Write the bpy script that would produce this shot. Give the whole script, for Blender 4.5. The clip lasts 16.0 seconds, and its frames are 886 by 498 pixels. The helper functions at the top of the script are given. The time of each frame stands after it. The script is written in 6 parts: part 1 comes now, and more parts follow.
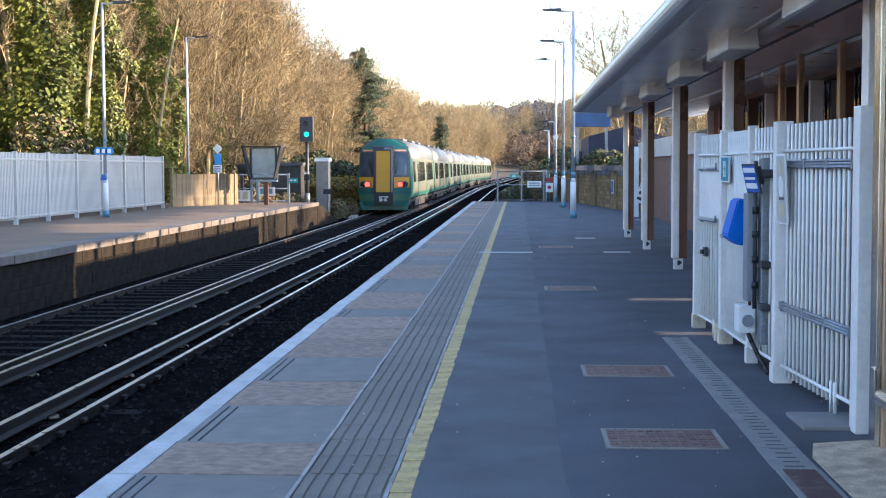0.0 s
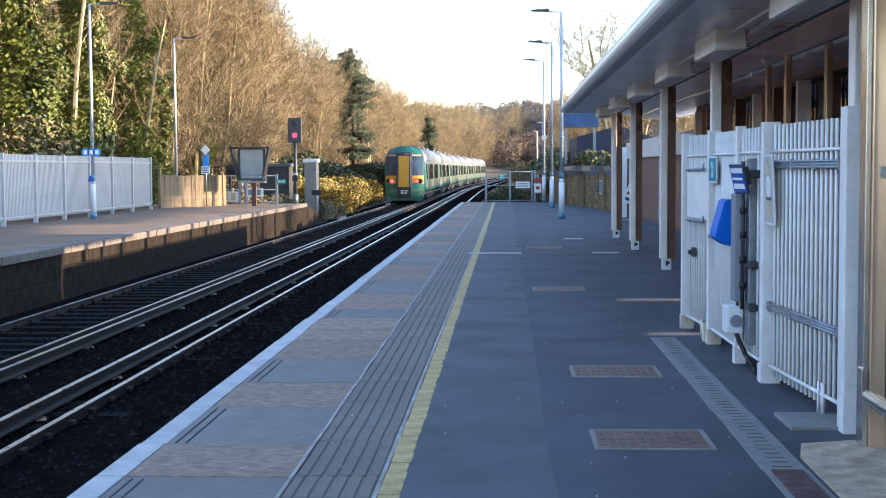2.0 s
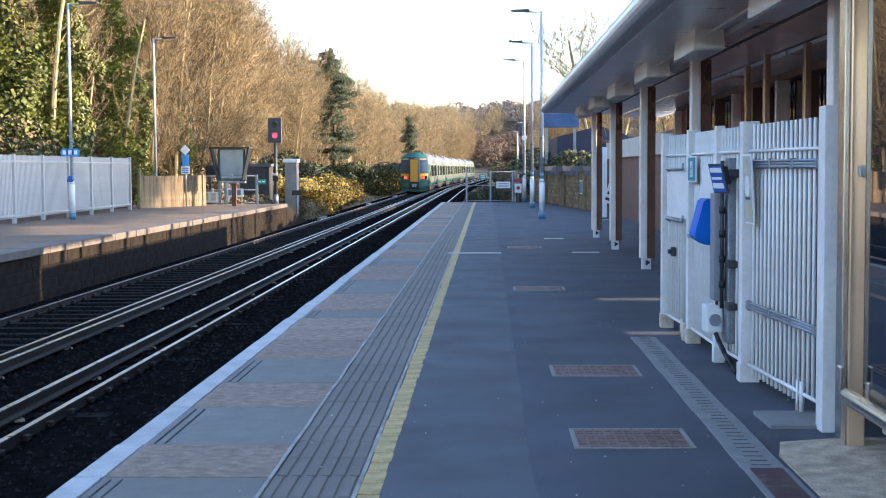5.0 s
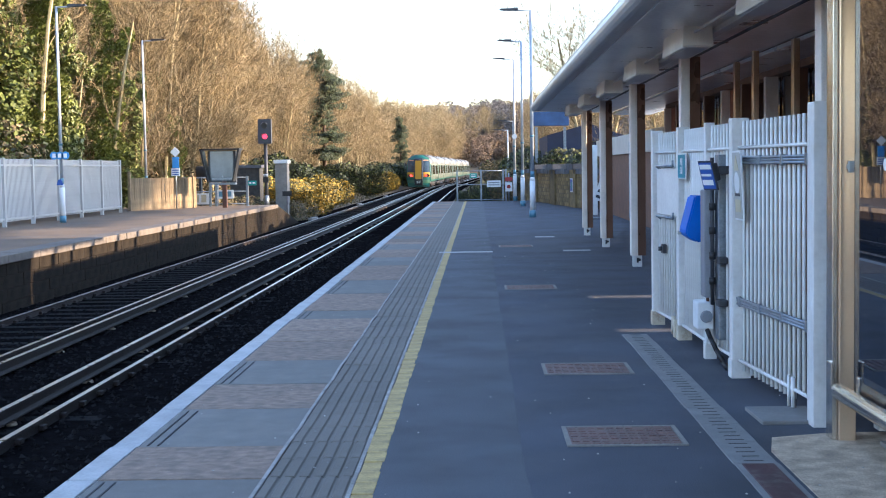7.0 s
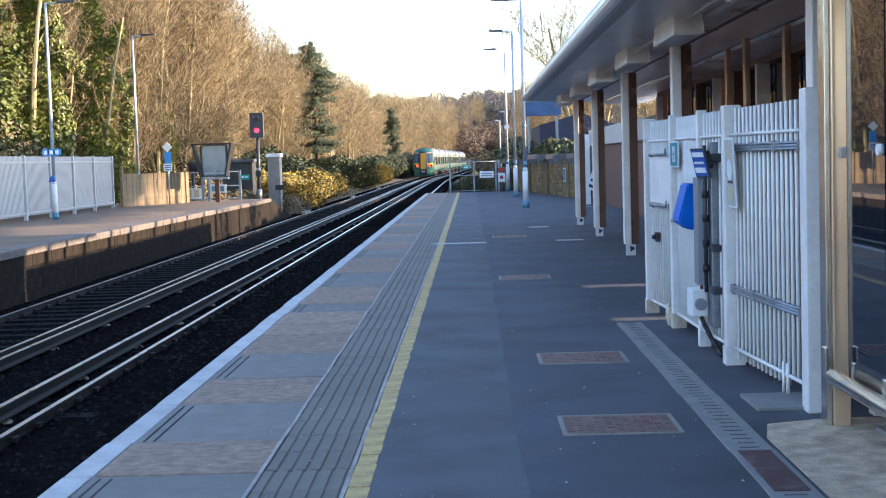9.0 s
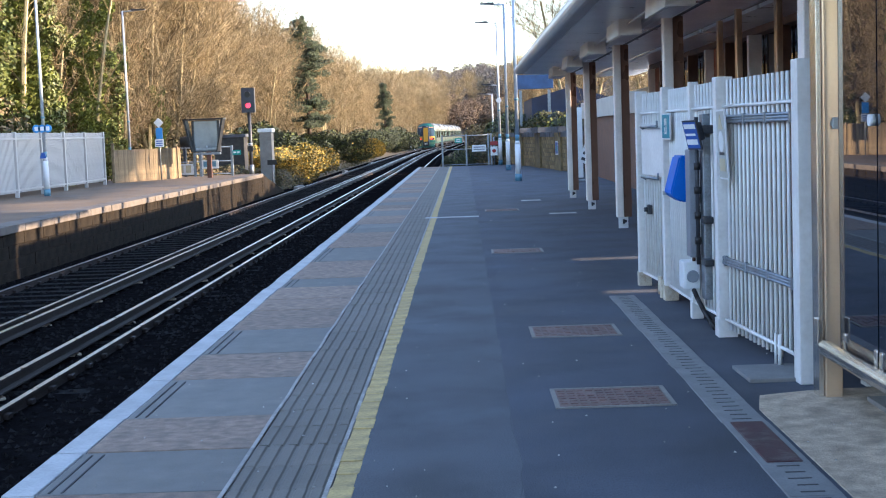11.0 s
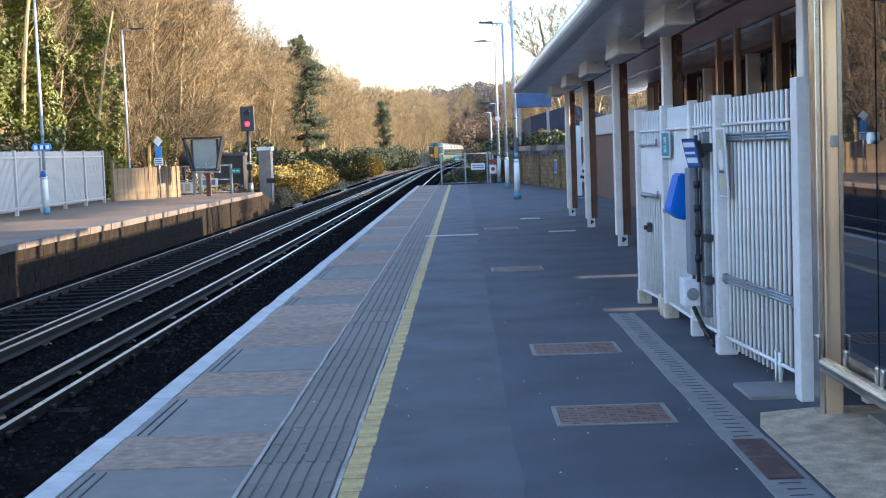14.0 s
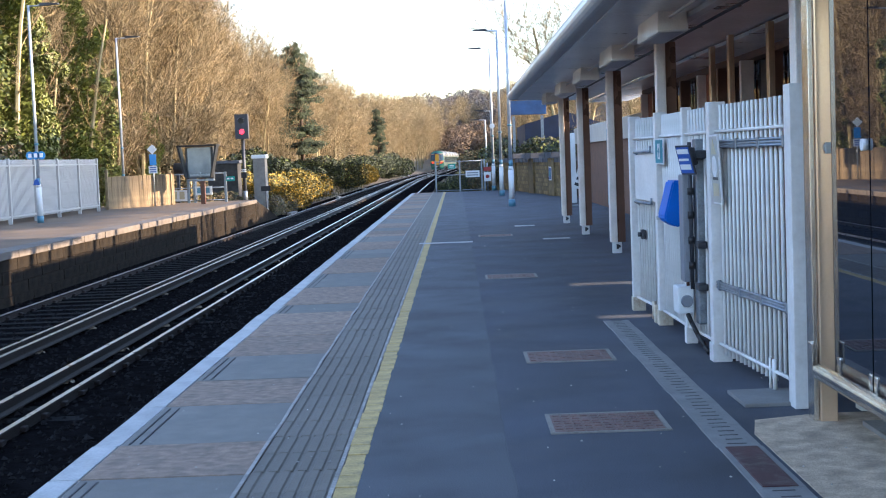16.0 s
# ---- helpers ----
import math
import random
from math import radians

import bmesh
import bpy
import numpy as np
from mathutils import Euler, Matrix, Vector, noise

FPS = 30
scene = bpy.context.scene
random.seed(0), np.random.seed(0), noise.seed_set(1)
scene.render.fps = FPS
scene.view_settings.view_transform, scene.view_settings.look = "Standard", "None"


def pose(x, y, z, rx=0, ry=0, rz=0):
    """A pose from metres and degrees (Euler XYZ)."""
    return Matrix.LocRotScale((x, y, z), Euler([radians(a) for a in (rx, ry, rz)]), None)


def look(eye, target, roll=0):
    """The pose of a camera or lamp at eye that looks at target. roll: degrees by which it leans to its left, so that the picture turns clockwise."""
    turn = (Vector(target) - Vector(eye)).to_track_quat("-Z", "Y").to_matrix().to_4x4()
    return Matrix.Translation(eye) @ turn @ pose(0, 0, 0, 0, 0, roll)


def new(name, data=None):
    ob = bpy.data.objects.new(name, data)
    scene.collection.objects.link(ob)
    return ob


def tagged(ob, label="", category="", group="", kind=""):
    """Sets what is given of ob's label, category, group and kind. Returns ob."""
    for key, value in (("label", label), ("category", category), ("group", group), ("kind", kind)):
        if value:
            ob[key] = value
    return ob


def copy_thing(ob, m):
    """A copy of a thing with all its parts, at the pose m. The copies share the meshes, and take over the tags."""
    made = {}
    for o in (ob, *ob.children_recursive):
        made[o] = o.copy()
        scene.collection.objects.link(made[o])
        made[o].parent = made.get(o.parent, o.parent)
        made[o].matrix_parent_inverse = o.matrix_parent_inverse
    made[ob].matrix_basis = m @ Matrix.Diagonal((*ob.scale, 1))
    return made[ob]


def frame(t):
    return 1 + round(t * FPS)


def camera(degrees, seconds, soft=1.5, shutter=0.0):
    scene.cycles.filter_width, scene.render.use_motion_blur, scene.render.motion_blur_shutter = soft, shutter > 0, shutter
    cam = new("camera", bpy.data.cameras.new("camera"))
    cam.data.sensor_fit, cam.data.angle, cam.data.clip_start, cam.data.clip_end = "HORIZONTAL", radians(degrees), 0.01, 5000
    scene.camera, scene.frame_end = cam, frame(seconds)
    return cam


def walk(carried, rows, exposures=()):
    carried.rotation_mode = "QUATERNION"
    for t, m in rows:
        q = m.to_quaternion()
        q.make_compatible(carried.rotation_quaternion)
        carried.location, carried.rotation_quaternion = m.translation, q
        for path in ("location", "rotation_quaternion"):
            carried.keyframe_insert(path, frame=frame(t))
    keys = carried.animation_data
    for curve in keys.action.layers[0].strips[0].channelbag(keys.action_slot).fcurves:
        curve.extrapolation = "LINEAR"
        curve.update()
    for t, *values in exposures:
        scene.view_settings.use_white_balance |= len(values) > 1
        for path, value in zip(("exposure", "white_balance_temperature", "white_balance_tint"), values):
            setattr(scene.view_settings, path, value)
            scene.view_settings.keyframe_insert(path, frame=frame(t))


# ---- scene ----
cam = camera(36.9, 16.0, soft=1.1)
PATH = [
    (0, (-0.018, -0.073, 1.458), (-0.131, 1.92, 1.336), -0.2),
    (0.5, (-0.018, -0.07, 1.458), (-0.129, 1.923, 1.337), -0.2),
    (1, (-0.014, -0.073, 1.456), (-0.121, 1.92, 1.335), -0.3),
    (1.5, (-0.016, -0.082, 1.459), (-0.117, 1.912, 1.337), -0.2),
    (2, (-0.014, -0.066, 1.46), (-0.11, 1.928, 1.339), -0.3),
    (2.5, (-0.013, -0.068, 1.459), (-0.104, 1.926, 1.34), -0.3),
    (3, (-0.012, -0.07, 1.457), (-0.096, 1.924, 1.337), -0.3),
    (3.5, (-0.01, -0.069, 1.456), (-0.084, 1.926, 1.334), -0.3),
    (4, (-0.008, -0.065, 1.457), (-0.078, 1.93, 1.335), -0.3),
    (6.5, (-0.01, -0.057, 1.454), (-0.067, 1.939, 1.335), -0.6),
    (7, (-0.006, -0.067, 1.457), (-0.06, 1.929, 1.335), -0.9),
    (7.5, (-0.006, -0.058, 1.456), (-0.057, 1.938, 1.331), -1.2),
    (8, (-0.007, -0.062, 1.453), (-0.055, 1.933, 1.325), -1.4),
    (8.5, (-0.005, -0.061, 1.454), (-0.052, 1.934, 1.322), -1.7),
    (9, (-0.004, -0.062, 1.456), (-0.049, 1.933, 1.321), -1.7),
    (11.5, (0.006, -0.041, 1.451), (-0.029, 1.951, 1.273), -2.1),
    (12, (0.003, -0.043, 1.45), (-0.033, 1.949, 1.272), -2.0),
    (12.5, (0.0, -0.049, 1.453), (-0.034, 1.943, 1.28), -2.2),
    (13, (-0.009, -0.062, 1.453), (-0.042, 1.931, 1.29), -2.1),
    (13.5, (-0.009, -0.071, 1.456), (-0.043, 1.923, 1.303), -2.2),
    (14, (-0.009, -0.067, 1.453), (-0.042, 1.928, 1.306), -2.1),
    (14.5, (-0.009, -0.073, 1.454), (-0.043, 1.921, 1.312), -2.1),
    (15, (-0.008, -0.061, 1.452), (-0.041, 1.933, 1.31), -2.2),
    (15.5, (0.001, -0.049, 1.452), (-0.028, 1.946, 1.31), -2.2),
    (16, (0.001, -0.046, 1.451), (-0.024, 1.949, 1.315), -2.2),
]
walk(cam, [(t, look(e, a, r)) for t, e, a, r in PATH], exposures=((0, 2.54, 5880, 20), (16, 2.54, 5880, 20)))

# ---------------------------------------------------------------- light
SUN_EL, SUN_AZ = 12.0, 0.0     # degrees; azimuth measured from +x towards +y
world = bpy.data.worlds.new("sky")
scene.world = world
world.use_nodes = True
wn = world.node_tree.nodes
sky = wn.new("ShaderNodeTexSky")
sky.sky_type, sky.sun_disc = "NISHITA", False
sky.sun_elevation, sky.sun_rotation = radians(SUN_EL), radians(90 - SUN_AZ)
sky.air_density, sky.dust_density, sky.ozone_density = 1.0, 0.35, 1.0
wn["Background"].inputs[1].default_value = 0.15
world.node_tree.links.new(sky.outputs[0], wn["Background"].inputs[0])
sun_data = bpy.data.lights.new("sun", "SUN")
sun_data.energy, sun_data.angle, sun_data.color = 3.6, radians(0.6), (1.0, 0.76, 0.46)
sun = new("sun", sun_data)
sun.matrix_world = look((60 * math.cos(radians(SUN_AZ)), 60 * math.sin(radians(SUN_AZ)) + 30, 60 * math.tan(radians(SUN_EL))), (0, 30, 0))


# ---------------------------------------------------------------- materials
def mat(name, base, rough=0.6, metal=0.0, vary=0.25, scale=6.0, grain=90.0, bump=0.15, tint=None, emit=None, power=0.0,
        per_object=0.0, island=0.0, spec=0.5, stain=None, stain_scale=1.2, stain_amount=0.0):
    m = bpy.data.materials.new(name)
    m.use_nodes = True
    nt = m.node_tree
    b = nt.nodes["Principled BSDF"]
    b.inputs["Roughness"].default_value, b.inputs["Metallic"].default_value = rough, metal
    b.inputs["Specular IOR Level"].default_value = spec
    N, L = nt.nodes.new, nt.links.new
    co = N("ShaderNodeTexCoord")
    big = N("ShaderNodeTexNoise")
    big.inputs["Scale"].default_value, big.inputs["Detail"].default_value = scale, 5
    fine = N("ShaderNodeTexNoise")
    fine.inputs["Scale"].default_value, fine.inputs["Detail"].default_value = grain, 3
    L(co.outputs["Object"], big.inputs["Vector"])
    L(co.outputs["Object"], fine.inputs["Vector"])
    dark = tint or tuple(c * (1 - vary) for c in base)
    light = tuple(min(1, c * (1 + vary * 0.6)) for c in base)
    mix = N("ShaderNodeMix")
    mix.data_type = "RGBA"
    mix.inputs[6].default_value, mix.inputs[7].default_value = (*dark, 1), (*light, 1)
    ramp = N("ShaderNodeMapRange")
    ramp.inputs[1].default_value, ramp.inputs[2].default_value = 0.3, 0.7
    L(big.outputs["Fac"], ramp.inputs[0])
    L(ramp.outputs[0], mix.inputs[0])
    out = mix.outputs[2]
    mul = N("ShaderNodeMix")
    mul.data_type, mul.blend_type = "RGBA", "MULTIPLY"
    mul.inputs[0].default_value = min(1.0, vary * 1.6)
    fr = N("ShaderNodeMapRange")
    fr.inputs[1].default_value, fr.inputs[2].default_value, fr.inputs[3].default_value = 0.3, 0.6, 0.45
    L(fine.outputs["Fac"], fr.inputs[0])
    L(out, mul.inputs[6])
    L(fr.outputs[0], mul.inputs[7])
    out = mul.outputs[2]
    if stain_amount:
        sn = N("ShaderNodeTexNoise")
        sn.inputs["Scale"].default_value, sn.inputs["Detail"].default_value = stain_scale, 7
        sn.inputs["Roughness"].default_value = 0.7
        L(co.outputs["Object"], sn.inputs["Vector"])
        sr = N("ShaderNodeMapRange")
        sr.inputs[1].default_value, sr.inputs[2].default_value, sr.inputs[4].default_value = 0.5, 0.72, stain_amount
        L(sn.outputs["Fac"], sr.inputs[0])
        sm = N("ShaderNodeMix")
        sm.data_type = "RGBA"
        sm.inputs[7].default_value = (*stain, 1)
        L(sr.outputs[0], sm.inputs[0])
        L(out, sm.inputs[6])
        out = sm.outputs[2]
    for amount, node, socket in ((per_object, "ShaderNodeObjectInfo", "Random"), (island, "ShaderNodeNewGeometry", "Random Per Island")):
        if amount:
            info = N(node)
            rr = N("ShaderNodeMapRange")
            rr.inputs[3].default_value, rr.inputs[4].default_value = 1 - amount, 1 + amount * 0.7
            L(info.outputs[socket], rr.inputs[0])
            hv = N("ShaderNodeHueSaturation")
            L(rr.outputs[0], hv.inputs["Value"])
            L(out, hv.inputs["Color"])
            out = hv.outputs[0]
    L(out, b.inputs["Base Color"])
    rm = N("ShaderNodeMapRange")
    rm.inputs[3].default_value, rm.inputs[4].default_value = max(0.01, rough - min(0.1, rough * 0.5)), min(1, rough + min(0.1, rough * 0.5))
    L(big.outputs["Fac"], rm.inputs[0])
    L(rm.outputs[0], b.inputs["Roughness"])
    if bump:
        bp = N("ShaderNodeBump")
        bp.inputs["Strength"].default_value, bp.inputs["Distance"].default_value = bump, 0.01
        L(fine.outputs["Fac"], bp.inputs["Height"])
        L(bp.outputs[0], b.inputs["Normal"])
    if emit:
        b.inputs["Emission Color"].default_value, b.inputs["Emission Strength"].default_value = (*emit, 1), power
    return m


ASPHALT = mat("asphalt", (0.06, 0.071, 0.095), 0.85, vary=0.48, scale=1.1, grain=110, bump=0.5, stain=(0.11, 0.11, 0.112), stain_scale=0.6, stain_amount=0.4)
ASPHALT_OLD = mat("asphalt_worn", (0.088, 0.098, 0.115), 0.85, vary=0.46, scale=1.6, grain=110, bump=0.5, stain=(0.06, 0.06, 0.065), stain_scale=0.8, stain_amount=0.5)
SLAB = mat("coping_slab", (0.275, 0.195, 0.142), 0.85, vary=0.4, scale=14, grain=150, bump=0.35, per_object=0.22, stain=(0.09, 0.08, 0.07), stain_scale=2.2, stain_amount=0.5)
SLAB_GREY = mat("coping_slab_grey", (0.175, 0.165, 0.145), 0.85, vary=0.2, scale=5, grain=120, bump=0.25, per_object=0.12, stain=(0.1, 0.1, 0.1), stain_scale=2, stain_amount=0.4)
TACTILE = mat("tactile_paving", (0.16, 0.142, 0.116), 0.8, vary=0.2, scale=4, grain=120, bump=0.25, per_object=0.1, stain=(0.07, 0.07, 0.07), stain_scale=2, stain_amount=0.4)
YELLOW_PAINT = mat("yellow_paint", (0.5, 0.35, 0.125), 0.75, vary=0.3, scale=7, grain=60, bump=0.25, per_object=0.12, stain=(0.13, 0.12, 0.08), stain_scale=5, stain_amount=0.75)
PALE_JOINT = mat("pale_mortar", (0.36, 0.34, 0.31), 0.85, vary=0.3, scale=6, grain=60, bump=0.3, stain=(0.14, 0.13, 0.12), stain_scale=4, stain_amount=0.7)
WHITE_LINE = mat("white_line_paint", (0.43, 0.43, 0.42), 0.75, vary=0.18, scale=5, grain=60, bump=0.2, per_object=0.08, stain=(0.25, 0.24, 0.23), stain_scale=3.5, stain_amount=0.6)
CONCRETE = mat("pale_concrete", (0.24, 0.225, 0.2), 0.85, vary=0.22, scale=4, grain=80, bump=0.35, stain=(0.12, 0.11, 0.1), stain_scale=1.5, stain_amount=0.6)
PEBBLE = mat("exposed_aggregate", (0.5, 0.39, 0.275), 0.85, vary=0.4, scale=9, grain=110, bump=0.4, stain=(0.16, 0.13, 0.1), stain_scale=2.5, stain_amount=0.5)
DRAIN = mat("drain_concrete", (0.2, 0.2, 0.195), 0.8, vary=0.18, scale=5, grain=100, bump=0.25, stain=(0.12, 0.12, 0.12), stain_scale=2, stain_amount=0.4)
SLOT = mat("drain_slot_dirty_iron", (0.04, 0.04, 0.04), 0.8, vary=0.1, bump=0)
IRON = mat("rusty_cast_iron", (0.2, 0.115, 0.1), 0.65, 0.4, vary=0.35, scale=9, grain=90, bump=0.3, stain=(0.2, 0.18, 0.17), stain_scale=6, stain_amount=0.5)
RED_GRATE = mat("red_oxide_grate", (0.06, 0.016, 0.018), 0.6, 0.1, vary=0.35, scale=8, bump=0.3, stain=(0.2, 0.19, 0.18), stain_scale=6, stain_amount=0.5)
# Ballast and sleeper bases are near black, the shade over the tracks included.
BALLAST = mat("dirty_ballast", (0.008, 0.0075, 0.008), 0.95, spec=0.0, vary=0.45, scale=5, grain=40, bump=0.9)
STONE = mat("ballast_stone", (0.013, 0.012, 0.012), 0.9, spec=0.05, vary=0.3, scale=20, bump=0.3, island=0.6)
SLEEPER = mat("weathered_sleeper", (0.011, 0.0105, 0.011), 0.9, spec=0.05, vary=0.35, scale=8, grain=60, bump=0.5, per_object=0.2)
RAIL_SIDE = mat("rusty_rail_side", (0.025, 0.017, 0.014), 0.75, 0.3, vary=0.35, scale=10, bump=0.3)
RAIL_TOP = mat("polished_rail_head", (0.62, 0.6, 0.57), 0.3, 1.0, vary=0.12, scale=8, bump=0.03)
INSULATOR = mat("pot_insulator", (0.32, 0.26, 0.18), 0.5, vary=0.3, scale=12)
WHITE_STEEL = mat("white_painted_steel", (0.72, 0.72, 0.7), 0.42, vary=0.1, scale=3, grain=30, bump=0.06, stain=(0.42, 0.38, 0.32), stain_scale=3.5, stain_amount=0.35)
PALE_STEEL = mat("cream_painted_pales", (0.42, 0.415, 0.4), 0.5, vary=0.12, scale=2, grain=30, bump=0.05, stain=(0.45, 0.42, 0.36), stain_scale=1.5, stain_amount=0.3)
RUSTED_BASE = mat("rusted_white_post_base", (0.6, 0.54, 0.42), 0.65, vary=0.2, scale=8, bump=0.2, stain=(0.24, 0.1, 0.04), stain_scale=7, stain_amount=0.9)
GALV = mat("galvanised_steel", (0.27, 0.31, 0.35), 0.45, 0.75, vary=0.25, scale=14, bump=0.08)
DARK_STEEL = mat("dark_grey_steel", (0.05, 0.055, 0.065), 0.5, 0.3, vary=0.25, scale=9, bump=0.08)
LAMP_STEEL = mat("pale_lamp_steel", (0.42, 0.47, 0.52), 0.42, 0.35, vary=0.18, scale=6, bump=0.05)
GREY_PLASTIC = mat("grey_plastic_trunking", (0.2, 0.22, 0.25), 0.5, vary=0.12, scale=5, bump=0.05)
ALU = mat("brushed_aluminium", (0.72, 0.69, 0.64), 0.22, 0.95, vary=0.12, scale=4, grain=200, bump=0.05, stain=(0.4, 0.36, 0.3), stain_scale=2, stain_amount=0.3)
CREAM_POST = mat("cream_column_paint", (0.84, 0.79, 0.73), 0.4, vary=0.12, scale=3, bump=0.05, stain=(0.4, 0.33, 0.26), stain_scale=2.5, stain_amount=0.3)
BRONZE = mat("bronze_column_cladding", (0.2, 0.115, 0.085), 0.3, 0.5, vary=0.18, scale=3, bump=0.05)
# Tan base: the sunlit surroundings mirrored in the steel are put into its colour.
STAINLESS = mat("polished_stainless_steel", (0.72, 0.53, 0.37), 0.22, 0.6, vary=0.08, scale=2, grain=150, bump=0.02)
BRONZE_LIGHT = mat("champagne_anodised_frame", (0.62, 0.46, 0.31), 0.32, 0.8, vary=0.15, scale=3, bump=0.05)
SOFFIT = mat("glossy_soffit_panel", (0.82, 0.82, 0.81), 0.3, 0.75, vary=0.15, scale=1.2, grain=20, bump=0.03)
FASCIA = mat("canopy_fascia_metal", (0.6, 0.6, 0.585), 0.38, 0.35, vary=0.15, scale=1.5, bump=0.05, stain=(0.25, 0.25, 0.24), stain_scale=1.5, stain_amount=0.4)
LIGHT_BOX = mat("cream_light_housing", (0.84, 0.83, 0.77), 0.5, vary=0.1, scale=4, bump=0.05)
DIFFUSER = mat("unlit_light_diffuser", (0.5, 0.52, 0.54), 0.35, vary=0.08, scale=5, bump=0.02)
BLUE = mat("bright_blue_plastic", (0.0, 0.13, 0.56), 0.5, spec=0.25, vary=0.15, scale=4, bump=0.04)
EXIT_TEAL = mat("teal_sign_face", (0.0, 0.22, 0.3), 0.45, vary=0.1, bump=0)
SIGN_BLUE = mat("blue_sign_face", (0.02, 0.09, 0.36), 0.4, vary=0.1, bump=0)
SIGN_CYAN = mat("light_blue_sign_face", (0.03, 0.25, 0.6), 0.4, vary=0.1, bump=0)
PALE_BLUE = mat("pale_blue_post_paint", (0.1, 0.25, 0.34), 0.45, vary=0.15, bump=0.03)
BLUE_SHEET = mat("faded_blue_sheet", (0.04, 0.1, 0.24), 0.6, vary=0.3, scale=2, bump=0.1)
FADED_MARK = mat("faded_sign_mark", (0.5, 0.45, 0.3), 0.5, vary=0.15, bump=0)
SIGN_GREEN = mat("green_sign_face", (0.0, 0.28, 0.24), 0.4, vary=0.1, bump=0)
SIGN_WHITE = mat("white_sign_face", (0.7, 0.72, 0.72), 0.45, vary=0.08, bump=0.02)
SIGN_GREY = mat("faded_sign_face", (0.4, 0.41, 0.38), 0.5, vary=0.1, bump=0.02)
SIGN_RED = mat("red_sign_face", (0.32, 0.025, 0.025), 0.45, vary=0.1, bump=0)
BLACK = mat("black_rubber", (0.012, 0.012, 0.013), 0.5, vary=0.2, bump=0.05)
DARK_GLASS = mat("dark_tinted_glass", (0.01, 0.014, 0.022), 0.01, vary=0.1, bump=0, spec=1.0)
BRICK_RED = mat("red_brick_face", (0.27, 0.1, 0.06), 0.85, vary=0.3, scale=8, bump=0.4, per_object=0.25)
TIMBER_BROWN = mat("brown_timber_wall", (0.2, 0.11, 0.075), 0.7, vary=0.3, scale=5, bump=0.2)
STRIP_WHITE = mat("cream_fascia_board", (0.58, 0.56, 0.5), 0.6, vary=0.12, scale=3, bump=0.05)
WOOD_FENCE = mat("weathered_fence_wood", (0.24, 0.175, 0.1), 0.85, vary=0.35, scale=6, grain=50, bump=0.4, per_object=0.3)
RUST_POST = mat("brown_steel_leg", (0.13, 0.06, 0.04), 0.7, 0.2, vary=0.3, bump=0.2)
WALL_BLOCK = mat("grimy_platform_block", (0.03, 0.024, 0.018), 0.95, spec=0.05, vary=0.4, scale=3, grain=40, bump=0.6, per_object=0.06, stain=(0.02, 0.019, 0.018), stain_scale=0.9, stain_amount=0.9)
MORTAR = mat("dark_mortar", (0.07, 0.065, 0.06), 0.95, vary=0.3, scale=6, bump=0.4)
COPING_PALE = mat("pale_platform_coping", (0.145, 0.122, 0.1), 0.85, vary=0.25, scale=4, bump=0.3, per_object=0.15, stain=(0.16, 0.15, 0.13), stain_scale=2, stain_amount=0.5)
# Orange-brown base: the low sun's warm streaks are put into the colour.
LEFT_TARMAC = mat("worn_far_platform_surface", (0.165, 0.112, 0.07), 0.9, vary=0.25, scale=0.7, grain=60, bump=0.3, stain=(0.14, 0.125, 0.11), stain_scale=0.5, stain_amount=0.6)
SOIL = mat("leaf_litter_soil", (0.15, 0.108, 0.058), 0.95, vary=0.45, scale=0.5, grain=6, bump=0.6, stain=(0.075, 0.07, 0.03), stain_scale=0.25, stain_amount=0.7)
GRASS = mat("rough_grass", (0.085, 0.08, 0.03), 0.9, vary=0.4, scale=2, grain=30, bump=0.5, island=0.4)
BARK = mat("pale_bark", (0.36, 0.3, 0.165), 0.9, vary=0.35, scale=4, grain=30, bump=0.4, per_object=0.3)
TWIG = mat("budding_twigs", (0.29, 0.22, 0.115), 0.9, vary=0.35, scale=0.5, grain=6, bump=0, island=0.5, per_object=0.3)
IVY = mat("ivy_leaf", (0.135, 0.16, 0.032), 0.55, vary=0.35, scale=2, grain=8, bump=0, island=0.45)
DARK_BARK = mat("dark_pine_bark", (0.07, 0.045, 0.03), 0.9, vary=0.35, scale=4, bump=0.4)
PINE = mat("pine_needles", (0.034, 0.052, 0.018), 0.75, vary=0.35, scale=1, grain=6, bump=0, island=0.4)
GORSE_G = mat("gorse_green", (0.1, 0.098, 0.028), 0.8, vary=0.35, scale=2, grain=8, bump=0, island=0.45)
GORSE_Y = mat("gorse_flower", (0.4, 0.27, 0.03), 0.8, vary=0.3, scale=2, grain=8, bump=0, island=0.35)
SHRUB = mat("dark_evergreen", (0.045, 0.055, 0.025), 0.75, vary=0.35, scale=2, grain=8, bump=0, island=0.45)
DEADGRASS = mat("dry_bramble", (0.2, 0.145, 0.07), 0.9, vary=0.35, scale=2, grain=8, bump=0, island=0.45)
T_GREEN = mat("train_green", (0.008, 0.1, 0.085), 0.35, vary=0.08, scale=2, bump=0.02)
T_LIGHT = mat("train_pale_green", (0.055, 0.13, 0.085), 0.35, vary=0.08, scale=2, bump=0.02)
T_WHITE = mat("train_white", (0.13, 0.128, 0.1), 0.35, vary=0.1, scale=2, bump=0.02)
T_ROOF = mat("train_roof_grey", (0.1, 0.105, 0.105), 0.5, vary=0.15, scale=1.5, bump=0.05)
T_YELLOW = mat("train_yellow", (0.5, 0.25, 0.012), 0.4, vary=0.08, scale=2, bump=0.02)
